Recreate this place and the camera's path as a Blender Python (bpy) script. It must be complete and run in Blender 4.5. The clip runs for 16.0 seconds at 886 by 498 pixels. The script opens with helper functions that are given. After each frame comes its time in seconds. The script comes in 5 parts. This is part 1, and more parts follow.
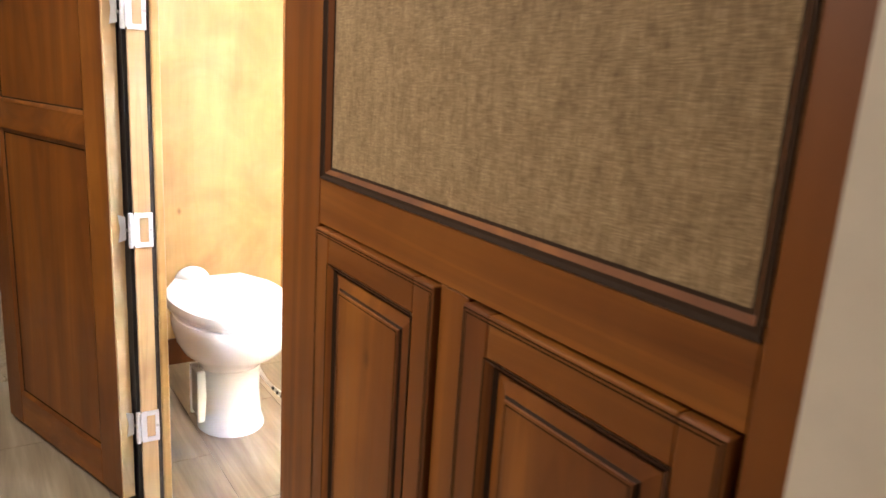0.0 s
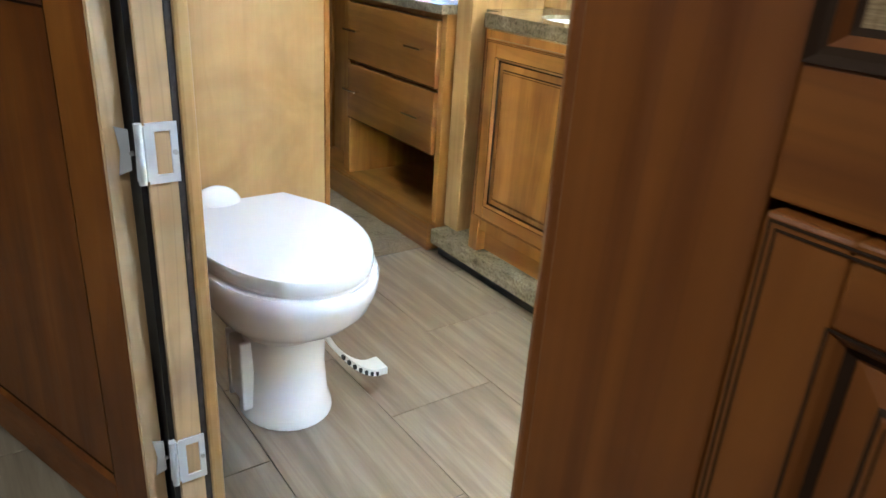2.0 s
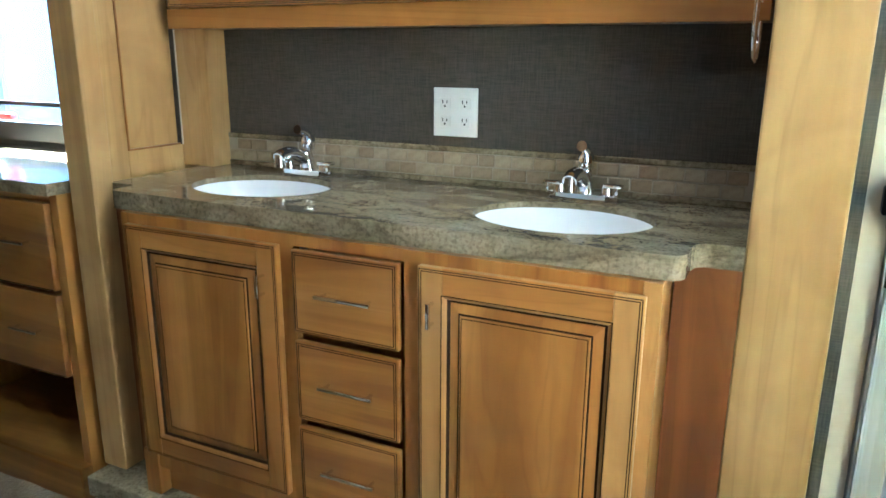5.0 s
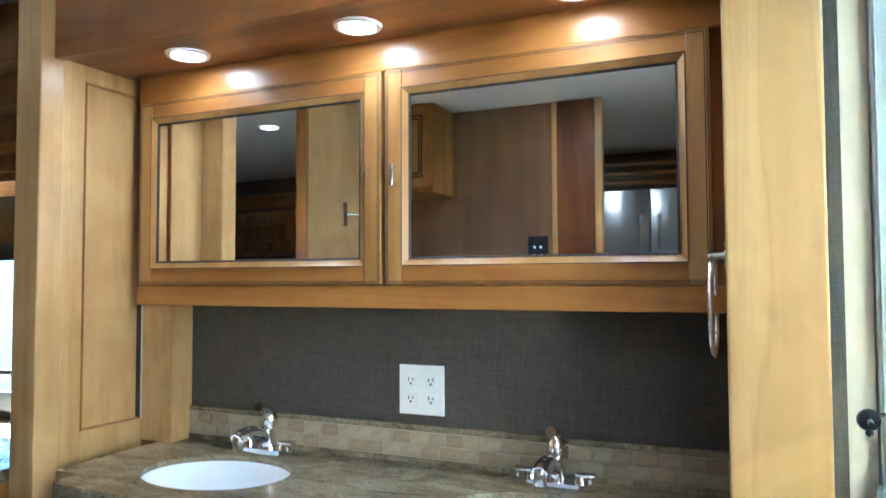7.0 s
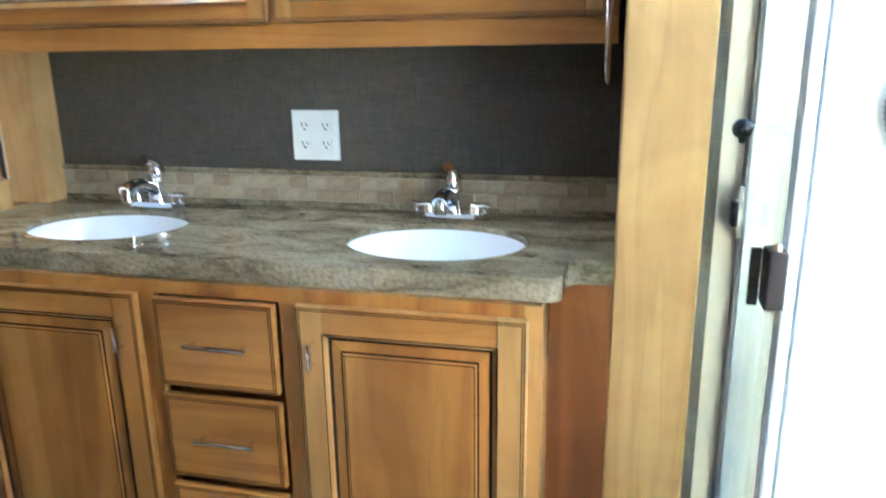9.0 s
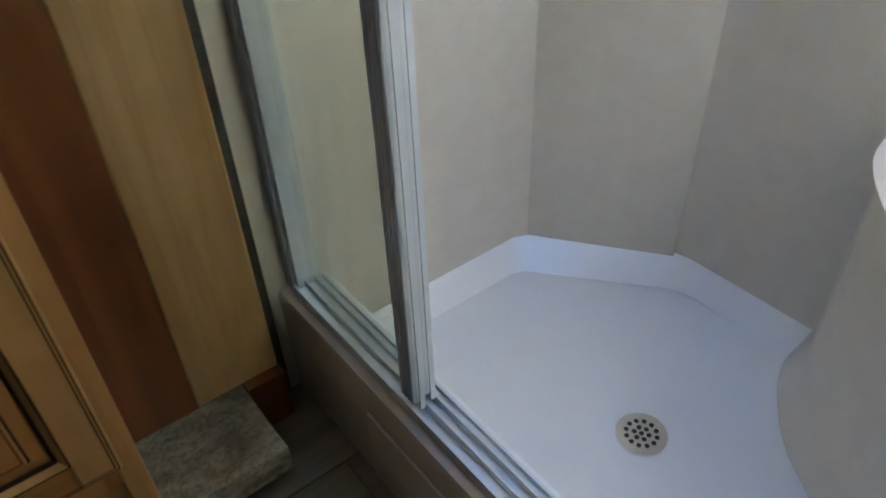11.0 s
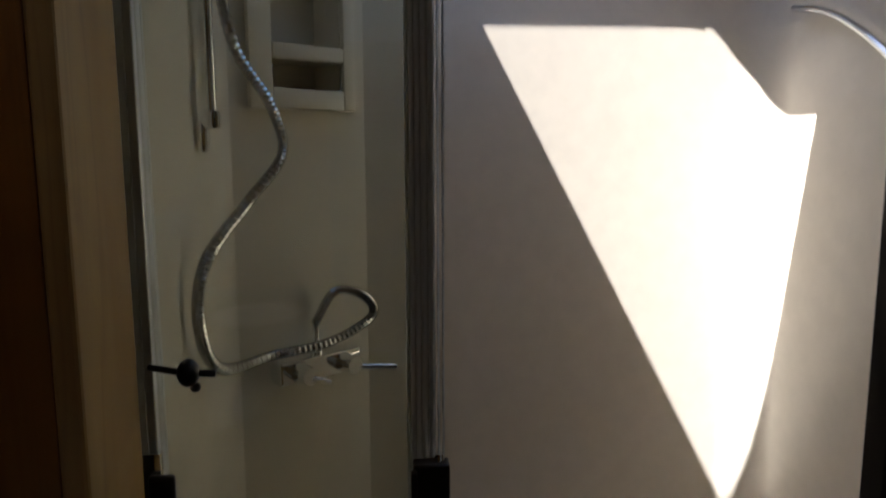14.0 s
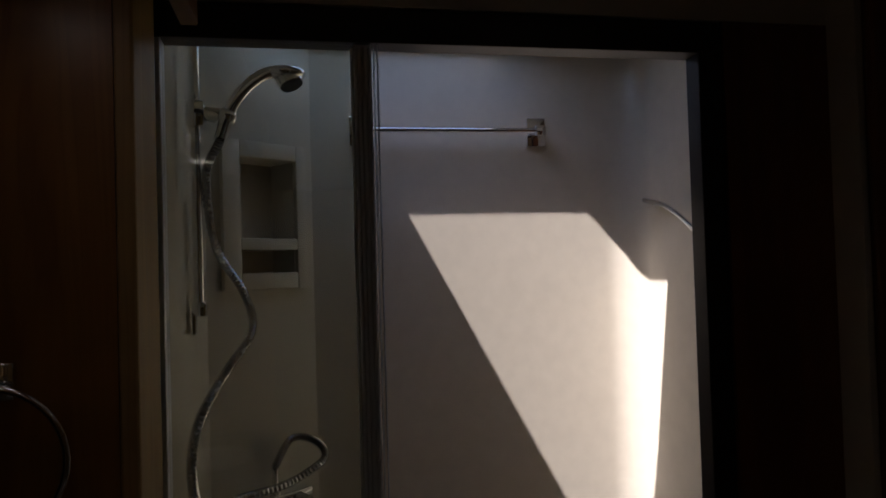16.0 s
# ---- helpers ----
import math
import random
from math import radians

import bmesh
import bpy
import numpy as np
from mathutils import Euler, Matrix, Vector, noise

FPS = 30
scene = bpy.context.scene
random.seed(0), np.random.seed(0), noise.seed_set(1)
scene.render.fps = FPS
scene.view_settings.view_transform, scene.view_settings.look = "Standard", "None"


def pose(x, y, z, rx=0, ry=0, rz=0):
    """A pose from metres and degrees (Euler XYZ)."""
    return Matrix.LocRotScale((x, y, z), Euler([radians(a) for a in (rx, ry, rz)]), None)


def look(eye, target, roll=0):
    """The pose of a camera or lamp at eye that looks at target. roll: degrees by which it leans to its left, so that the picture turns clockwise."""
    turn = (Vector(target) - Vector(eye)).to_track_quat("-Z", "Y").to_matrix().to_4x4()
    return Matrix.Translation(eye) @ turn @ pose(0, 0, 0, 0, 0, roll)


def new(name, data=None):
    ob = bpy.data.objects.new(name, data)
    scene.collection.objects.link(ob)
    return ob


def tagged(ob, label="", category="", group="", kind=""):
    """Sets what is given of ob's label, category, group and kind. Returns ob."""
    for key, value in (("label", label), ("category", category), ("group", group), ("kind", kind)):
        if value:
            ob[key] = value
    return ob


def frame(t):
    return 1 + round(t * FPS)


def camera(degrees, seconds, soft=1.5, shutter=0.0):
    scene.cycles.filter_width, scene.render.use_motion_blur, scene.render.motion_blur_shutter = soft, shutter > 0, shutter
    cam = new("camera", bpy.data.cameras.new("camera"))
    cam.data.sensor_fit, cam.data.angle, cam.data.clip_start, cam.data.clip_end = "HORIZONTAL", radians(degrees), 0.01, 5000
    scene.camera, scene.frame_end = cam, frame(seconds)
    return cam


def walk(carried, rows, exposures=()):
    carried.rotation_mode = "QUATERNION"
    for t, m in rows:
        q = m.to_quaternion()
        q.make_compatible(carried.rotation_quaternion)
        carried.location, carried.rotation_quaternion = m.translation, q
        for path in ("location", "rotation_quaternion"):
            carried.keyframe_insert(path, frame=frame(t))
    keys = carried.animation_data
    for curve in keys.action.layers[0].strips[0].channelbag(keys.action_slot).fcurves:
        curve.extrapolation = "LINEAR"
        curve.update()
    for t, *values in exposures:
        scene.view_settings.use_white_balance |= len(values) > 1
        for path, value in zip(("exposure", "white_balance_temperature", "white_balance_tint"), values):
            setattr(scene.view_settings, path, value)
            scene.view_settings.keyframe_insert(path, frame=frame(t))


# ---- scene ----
cam = camera(63.0, 16.0, shutter=0.3)
PATH = [
    (0, (0.24, 0.274, 1.231), (-1.375, 1.355, 0.758), 3.7),
    (0.5, (0.013, 0.212, 1.184), (-1.517, 1.393, 0.668), 4.2),
    (1, (-0.23, 0.264, 1.138), (-1.733, 1.436, 0.53), 4.5),
    (1.5, (-0.469, 0.351, 1.121), (-1.986, 1.427, 0.385), 2.9),
    (2, (-0.627, 0.375, 1.103), (-2.107, 1.462, 0.31), 3.7),
    (2.5, (-0.786, 0.362, 1.116), (-2.109, 1.632, 0.318), 2.7),
    (3, (-0.872, 0.388, 1.115), (-2.069, 1.857, 0.474), 3.5),
    (3.5, (-0.989, 0.47, 1.113), (-2.057, 2.041, 0.49), 2.7),
    (3.7, (-1.024, 0.514, 1.119), (-2.021, 2.138, 0.51), 3.3),
    (5.8, (-1.068, 0.705, 1.251), (-1.862, 2.5, 0.864), 0.1),
    (6, (-1.062, 0.715, 1.261), (-1.865, 2.522, 0.961), 0.2),
    (6.5, (-1.056, 0.724, 1.291), (-1.868, 2.55, 1.21), -0.1),
    (7, (-1.051, 0.735, 1.335), (-1.87, 2.558, 1.421), -0.2),
    (7.5, (-1.056, 0.728, 1.349), (-1.856, 2.557, 1.479), -0.3),
    (8, (-1.063, 0.726, 1.329), (-1.827, 2.574, 1.358), -0.4),
    (8.5, (-1.064, 0.748, 1.26), (-1.758, 2.616, 1.094), 0.1),
    (9, (-1.118, 0.691, 1.26), (-1.571, 2.566, 0.732), -0.8),
    (9.5, (-1.141, 0.711, 1.135), (-1.297, 2.559, 0.386), -1.3),
    (10, (-1.163, 0.87, 1.062), (-1.076, 2.546, -0.023), -2.2),
    (10.2, (-1.159, 0.905, 1.035), (-0.905, 2.523, -0.109), -2.0),
    (12.3, (-1.439, 1.508, 1.116), (0.155, 1.834, -0.047), 2.7),
    (12.5, (-1.449, 1.553, 1.151), (0.213, 1.76, 0.058), 4.6),
    (13, (-1.538, 1.683, 1.202), (0.253, 1.654, 0.311), 3.4),
    (13.5, (-1.634, 1.723, 1.318), (0.278, 1.616, 0.743), 1.2),
    (14, (-1.737, 1.712, 1.388), (0.235, 1.527, 1.105), -0.2),
    (14.5, (-1.854, 1.695, 1.433), (0.126, 1.442, 1.297), -1.0),
    (15, (-1.946, 1.701, 1.461), (0.032, 1.407, 1.418), -2.0),
    (15.5, (-2.009, 1.743, 1.472), (-0.036, 1.419, 1.495), -2.2),
    (16, (-2.074, 1.766, 1.5), (-0.113, 1.377, 1.548), -1.7),
]
walk(cam, [(t, look(e, g, r)) for t, e, g, r in PATH],
     [(0.0, 8.75, 6450, 15), (0.8, 8.55, 6150, 13), (1.5, 8.05, 5500, 5), (2.5, 7.4, 5100, 0), (3.7, 7.1, 4850, -2), (5.8, 6.75, 4600, -3), (6.5, 6.75, 4500, -2), (7.4, 7.15, 4500, 1), (8.2, 7.2, 4500, 0), (9.0, 7.1, 4450, 0),
      (9.5, 6.6, 4500, 0), (10.2, 5.45, 4550, 5), (12.3, 4.0, 5700, 7), (13.0, 3.65, 5750, 8), (13.5, 3.5, 5900, 11), (14.0, 2.5, 6050, 14), (14.5, 1.95, 6200, 17), (16.0, 1.25, 6300, 21)])

# ---------------------------------------------------------------- light
world = bpy.data.worlds.new("world")
scene.world = world
world.use_nodes = True
wn = world.node_tree.nodes
sky = wn.new("ShaderNodeTexSky")
sky.sky_type = "NISHITA"
sky.sun_disc = False
SUN = Vector((0.19, -0.53, -1.0)).normalized()
sky.sun_elevation = math.asin(-SUN.z)
sky.sun_rotation = math.atan2(-SUN.x, -SUN.y)
wn["Background"].inputs[1].default_value = 0.15
world.node_tree.links.new(sky.outputs[0], wn["Background"].inputs[0])
sun = new("sun", bpy.data.lights.new("sun", "SUN"))
sun.data.energy = 5.0
sun.data.angle = radians(0.5)
sun.data.color = (1.0, 0.96, 0.9)
sun.rotation_euler = SUN.to_track_quat("-Z", "Y").to_euler()

CEIL = 2.1
SOFFIT = 1.90
LAMP = (1.0, 0.95, 0.86)


def down_lamp(x, y, z, watts, size=0.07, spread=150):
    d = bpy.data.lights.new("down_lamp", "AREA")
    d.shape, d.size, d.energy, d.color, d.spread = "DISK", size, watts, LAMP, radians(spread)
    ob = new("down_lamp", d)
    ob.location = (x, y, z)
    return ob


VANITY_LAMPS = [(-2.36, 2.10), (-1.87, 2.10), (-1.38, 2.10)]
CEILING_LAMPS = {(-1.75, 1.15): 0.013, (-0.9, -0.25): 0.064, (-3.30, 0.79): 0.010, (-2.0, 0.0): 0.003}
for x, y in VANITY_LAMPS:
    down_lamp(x, y, SOFFIT - 0.012, 0.0006)
for (x, y), watts in CEILING_LAMPS.items():
    down_lamp(x, y, CEIL - 0.02, watts)


# ---------------------------------------------------------------- materials
def material(name, rough=0.5, metal=0.0):
    m = bpy.data.materials.new(name)
    m.use_nodes = True
    nt = m.node_tree
    b = nt.nodes["Principled BSDF"]
    b.inputs["Roughness"].default_value = rough
    b.inputs["Metallic"].default_value = metal
    return m, nt, b


def link(nt, a, b):
    nt.links.new(a, b)


def coords(nt, scale, kind="Object"):
    tc = nt.nodes.new("ShaderNodeTexCoord")
    mp = nt.nodes.new("ShaderNodeMapping")
    mp.inputs["Scale"].default_value = scale
    link(nt, tc.outputs[kind], mp.inputs[0])
    return mp.outputs[0]


def noise_tex(nt, vec, scale, detail=4.0, rough=0.55, distortion=0.0):
    n = nt.nodes.new("ShaderNodeTexNoise")
    n.inputs["Scale"].default_value = scale
    n.inputs["Detail"].default_value = detail
    n.inputs["Roughness"].default_value = rough
    n.inputs["Distortion"].default_value = distortion
    link(nt, vec, n.inputs["Vector"])
    return n.outputs[0]


def ramp(nt, fac, stops):
    r = nt.nodes.new("ShaderNodeValToRGB")
    e = r.color_ramp.elements
    while len(e) < len(stops):
        e.new(0.5)
    for el, (p, c) in zip(e, stops):
        el.position, el.color = p, (*c, 1.0)
    link(nt, fac, r.inputs[0])
    return r.outputs[0]


def mix(nt, a, b, fac=0.5, mode="MULTIPLY"):
    m = nt.nodes.new("ShaderNodeMix")
    m.data_type, m.blend_type = "RGBA", mode
    m.inputs[0].default_value = fac
    link(nt, a, m.inputs[6])
    link(nt, b, m.inputs[7])
    return m.outputs[2]


def bump(nt, b, height, strength, dist=0.002):
    n = nt.nodes.new("ShaderNodeBump")
    n.inputs["Strength"].default_value = strength
    n.inputs["Distance"].default_value = dist
    link(nt, height, n.inputs["Height"])
    link(nt, n.outputs[0], b.inputs["Normal"])


def wood(name, dark, mid, light, along="z", rough=0.32, figure=1.0, coat=0.15, grain=1.0):
    m, nt, b = material(name, rough)
    s = {"z": (9, 9, 0.7), "x": (0.7, 9, 9), "y": (9, 0.7, 9)}[along]
    v = coords(nt, s)
    # each board starts elsewhere in the grain
    oi = nt.nodes.new("ShaderNodeObjectInfo")
    add = nt.nodes.new("ShaderNodeVectorMath")
    add.operation = "MULTIPLY_ADD"
    comb = nt.nodes.new("ShaderNodeCombineXYZ")
    for i in range(3):
        link(nt, oi.outputs["Random"], comb.inputs[i])
    link(nt, comb.outputs[0], add.inputs[0])
    add.inputs[1].default_value = (31, 17, 23)
    link(nt, v, add.inputs[2])
    v = add.outputs[0]
    big = noise_tex(nt, v, 0.55 * figure, 3, 0.5, 2.2)
    fine = noise_tex(nt, v, 7.0, 5, 0.65, 0.3)
    # growth lines that bend with the figure
    lines = nt.nodes.new("ShaderNodeMath")
    lines.operation = "PINGPONG"
    grow = nt.nodes.new("ShaderNodeMath")
    grow.operation = "MULTIPLY"
    grow.inputs[1].default_value = 7.0
    link(nt, big, grow.inputs[0])
    link(nt, grow.outputs[0], lines.inputs[0])
    lines.inputs[1].default_value = 0.5
    c1 = ramp(nt, big, [(0.3, dark), (0.52, mid), (0.75, light)])
    c = mix(nt, c1, ramp(nt, lines.outputs[0], [(0.0, (0.62, 0.56, 0.5)), (0.16, (1, 1, 1))]), 0.28 * grain)
    c = mix(nt, c, ramp(nt, fine, [(0.3, (0.72, 0.68, 0.64)), (0.6, (1, 1, 1))]), 0.22)
    # cloudy stain and pin knots
    blot = noise_tex(nt, coords(nt, (1, 1, 1)), 3.6, 3, 0.6, 0.8)
    c = mix(nt, c, ramp(nt, blot, [(0.3, (0.70, 0.63, 0.56)), (0.62, (1.0, 1.0, 1.0))]), 0.75)
    kv = nt.nodes.new("ShaderNodeTexVoronoi")
    kv.inputs["Scale"].default_value = 2.6
    kadd = nt.nodes.new("ShaderNodeVectorMath")
    kadd.operation = "MULTIPLY_ADD"
    link(nt, comb.outputs[0], kadd.inputs[0])
    kadd.inputs[1].default_value = (7, 5, 9)
    link(nt, coords(nt, {"z": (1, 1, 0.6), "x": (0.6, 1, 1), "y": (1, 0.6, 1)}[along]), kadd.inputs[2])
    link(nt, kadd.outputs[0], kv.inputs["Vector"])
    c = mix(nt, c, ramp(nt, kv.outputs["Distance"], [(0.008, (0.35, 0.22, 0.14)), (0.03, (1, 1, 1))]), 0.6)
    link(nt, c, b.inputs["Base Color"])
    rr = nt.nodes.new("ShaderNodeMapRange")
    rr.inputs["To Min"].default_value, rr.inputs["To Max"].default_value = rough - 0.06, rough + 0.14
    link(nt, fine, rr.inputs["Value"])
    link(nt, rr.outputs[0], b.inputs["Roughness"])
    b.inputs["Coat Weight"].default_value = coat
    b.inputs["Coat Roughness"].default_value = 0.25
    bump(nt, b, fine, 0.12, 0.001)
    return m


def plain(name, col, rough, metal=0.0, var=0.08, scale=20, bmp=0.0):
    m, nt, b = material(name, rough, metal)
    n = noise_tex(nt, coords(nt, (1, 1, 1)), scale, 4)
    lo = tuple(c * (1 - var) for c in col)
    link(nt, ramp(nt, n, [(0.3, lo), (0.7, col)]), b.inputs["Base Color"])
    if bmp:
        bump(nt, b, n, bmp)
    return m


HONEY = wood("honey_maple", (0.22, 0.085, 0.014), (0.37, 0.162, 0.030), (0.48, 0.240, 0.052))
HONEY_X = wood("honey_maple_across", (0.22, 0.085, 0.014), (0.37, 0.162, 0.030), (0.48, 0.240, 0.052), "x")
BLOND = wood("blond_maple", (0.45, 0.262, 0.088), (0.55, 0.345, 0.130), (0.63, 0.42, 0.175), figure=0.8)
MAPLE_PANEL = wood("maple_panel", (0.50, 0.32, 0.125), (0.55, 0.36, 0.15), (0.60, 0.40, 0.175), figure=0.6, rough=0.4, grain=0.35)
MAPLE_EDGE = wood("maple_edge", (0.60, 0.40, 0.19), (0.68, 0.47, 0.24), (0.74, 0.53, 0.29), rough=0.4)
CHERRY = wood("stained_cherry", (0.110, 0.030, 0.004), (0.185, 0.058, 0.0068), (0.29, 0.102, 0.0125), rough=0.4, coat=0.06)
CHERRY_X = wood("stained_cherry_across", (0.110, 0.030, 0.004), (0.185, 0.058, 0.0068), (0.29, 0.102, 0.0125), "x", rough=0.4, coat=0.06)
SOFFIT_WOOD = wood("stained_maple_across", (0.15, 0.045, 0.010), (0.26, 0.092, 0.020), (0.36, 0.145, 0.034), "x", rough=0.36)
# Darker, redder maple for the set-back return panels, their shade in the colour.
SHADED_MAPLE = wood("shaded_maple", (0.15, 0.045, 0.010), (0.26, 0.092, 0.020), (0.36, 0.145, 0.034), rough=0.36)
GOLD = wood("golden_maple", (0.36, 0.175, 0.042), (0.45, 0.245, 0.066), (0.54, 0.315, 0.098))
WALL_WOOD = wood("brown_wood_wall", (0.16, 0.085, 0.035), (0.20, 0.11, 0.048), (0.24, 0.135, 0.06), figure=0.6, rough=0.5, grain=0.4)
GLAZE = plain("dark_glaze", (0.030, 0.015, 0.007), 0.75)
GLAZE.node_tree.nodes["Principled BSDF"].inputs["Specular IOR Level"].default_value = 0.12
EDGE_GLAZE = plain("worn_glaze", (0.06, 0.043, 0.03), 0.7, var=0.5, scale=60)
PORCELAIN = plain("white_porcelain", (0.86, 0.87, 0.88), 0.12, var=0.015)
PLASTIC = plain("white_plastic", (0.80, 0.80, 0.77), 0.35, var=0.02)
BLACK = plain("black_plastic_and_shade", (0.012, 0.012, 0.013), 0.35)
RED = plain("red_plastic", (0.55, 0.03, 0.03), 0.4)
CHROME, _nt, _b = material("chrome", 0.07, 1.0)
_b.inputs["Base Color"].default_value = (0.82, 0.83, 0.85, 1)
STEEL, _nt, _b = material("brushed_steel", 0.28, 1.0)
_b.inputs["Base Color"].default_value = (0.55, 0.54, 0.53, 1)
bump(_nt, _b, noise_tex(_nt, coords(_nt, (300, 300, 3)), 1.0, 2), 0.05)
HOSE = plain("ribbed_hose_metal", (0.42, 0.42, 0.43), 0.22, 1.0, var=0.2)
ZINC = plain("zinc_plate", (0.78, 0.79, 0.80), 0.32, 0.35)
SEAL = plain("clear_vinyl_seal", (0.66, 0.68, 0.68), 0.25, var=0.05)
# Bronze of small fittings; also the dark silhouette colour of backlit shower metal.
BRONZE_AND_BACKLIT = plain("dark_bronze_and_backlit_metal", (0.025, 0.018, 0.014), 0.35, 0.3)
ALUMINIUM = plain("satin_aluminium", (0.66, 0.68, 0.70), 0.33, 0.55, var=0.05)
CEILING = plain("off_white_ceiling", (0.62, 0.60, 0.56), 0.8, bmp=0.15, scale=60)
BISCUIT = plain("biscuit_fibreglass", (0.72, 0.66, 0.55), 0.22, var=0.06, scale=22, bmp=0.12)
PAN_WHITE = plain("white_fibreglass", (0.84, 0.83, 0.80), 0.2, var=0.02, scale=7)
CREAM = plain("cream_trim", (0.62, 0.54, 0.42), 0.4)
GREY_WALL, _nt, _b = material("grey_linen_wallpaper", 0.75)
_a = noise_tex(_nt, coords(_nt, (25, 25, 420)), 1.0, 2)
_c = noise_tex(_nt, coords(_nt, (420, 420, 25)), 1.0, 2)
_w = mix(_nt, _a, _c, 0.5, "MIX")
link(_nt, ramp(_nt, _w, [(0.35, (0.044, 0.036, 0.026)), (0.65, (0.092, 0.076, 0.056))]), _b.inputs["Base Color"])
bump(_nt, _b, _w, 0.25, 0.001)
LINEN, _nt, _b = material("tan_linen", 0.85)
_a = noise_tex(_nt, coords(_nt, (60, 60, 800)), 1.0, 3)
_c = noise_tex(_nt, coords(_nt, (800, 800, 60)), 1.0, 3)
_w = mix(_nt, _a, _c, 0.5, "MIX")
_s = noise_tex(_nt, coords(_nt, (60, 60, 22)), 1.0, 3)
_w2 = mix(_nt, _w, _s, 0.22, "MIX")
link(_nt, ramp(_nt, _w2, [(0.38, (0.14, 0.085, 0.034)), (0.5, (0.235, 0.15, 0.066)), (0.62, (0.37, 0.255, 0.125))]), _b.inputs["Base Color"])
bump(_nt, _b, _w, 0.5, 0.001)
STONE, _nt, _b = material("grey_green_stone_top", 0.13)
_a = noise_tex(_nt, coords(_nt, (5.0, 10.0, 14.0)), 1.3, 6, 0.65, 0.9)
_c = noise_tex(_nt, coords(_nt, (1, 1, 1)), 120.0, 3)
_v = noise_tex(_nt, coords(_nt, (4.0, 14.0, 14.0)), 1.6, 6, 0.7, 1.2)
_k = ramp(_nt, _a, [(0.28, (0.085, 0.068, 0.038)), (0.45, (0.215, 0.175, 0.104)), (0.62, (0.33, 0.275, 0.175)), (0.8, (0.19, 0.17, 0.125))])
_k = mix(_nt, _k, ramp(_nt, _v, [(0.33, (0.45, 0.43, 0.4)), (0.45, (1, 1, 1))]), 0.5)
_k = mix(_nt, _k, ramp(_nt, _c, [(0.32, (0.5, 0.48, 0.45)), (0.55, (1.1, 1.1, 1.1))]), 0.7)
link(_nt, _k, _b.inputs["Base Color"])
TILE, _nt, _b = material("wood_look_porcelain_tile", 0.34)
_o = _nt.nodes.new("ShaderNodeObjectInfo")
_tc = coords(_nt, (1.1, 16.0, 1.0))
_ad = _nt.nodes.new("ShaderNodeVectorMath")
_ad.operation = "ADD"
_cb = _nt.nodes.new("ShaderNodeCombineXYZ")
_mm = _nt.nodes.new("ShaderNodeMath")
_mm.operation = "MULTIPLY"
_mm.inputs[1].default_value = 40.0
link(_nt, _o.outputs["Random"], _mm.inputs[0])
link(_nt, _mm.outputs[0], _cb.inputs[0])
link(_nt, _mm.outputs[0], _cb.inputs[2])
link(_nt, _tc, _ad.inputs[0])
link(_nt, _cb.outputs[0], _ad.inputs[1])
_a = noise_tex(_nt, _ad.outputs[0], 1.4, 5, 0.6, 0.5)
link(_nt, ramp(_nt, _a, [(0.25, (0.145, 0.108, 0.068)), (0.5, (0.245, 0.190, 0.124)), (0.7, (0.34, 0.275, 0.19))]), _b.inputs["Base Color"])
bump(_nt, _b, _a, 0.05, 0.001)
GROUT = plain("grey_grout", (0.17, 0.15, 0.12), 0.8)
TRAVERTINE, _nt, _b = material("tumbled_travertine", 0.6)
_o = _nt.nodes.new("ShaderNodeObjectInfo")
_a = noise_tex(_nt, coords(_nt, (1, 1, 1)), 70.0, 5, 0.65)
_k = ramp(_nt, _o.outputs["Random"], [(0.0, (0.31, 0.23, 0.14)), (0.35, (0.37, 0.285, 0.175)), (0.7, (0.43, 0.35, 0.225)), (1.0, (0.34, 0.26, 0.165))])
link(_nt, mix(_nt, _k, ramp(_nt, _a, [(0.3, (0.6, 0.56, 0.5)), (0.6, (1, 1, 1))]), 0.6), _b.inputs["Base Color"])
bump(_nt, _b, _a, 0.4, 0.001)
FILM, _nt, _b = material("carpet_under_plastic_film", 0.16)
_a = noise_tex(_nt, coords(_nt, (1, 1, 1)), 9.0, 5, 0.6, 1.5)
_c = noise_tex(_nt, coords(_nt, (1, 1, 1)), 220.0, 3)
link(_nt, ramp(_nt, _c, [(0.3, (0.27, 0.205, 0.13)), (0.7, (0.42, 0.335, 0.225))]), _b.inputs["Base Color"])
bump(_nt, _b, _a, 1.0, 0.02)
MIRROR, _nt, _b = material("mirror_silver", 0.015, 1.0)
_b.inputs["Base Color"].default_value = (0.88, 0.89, 0.88, 1)


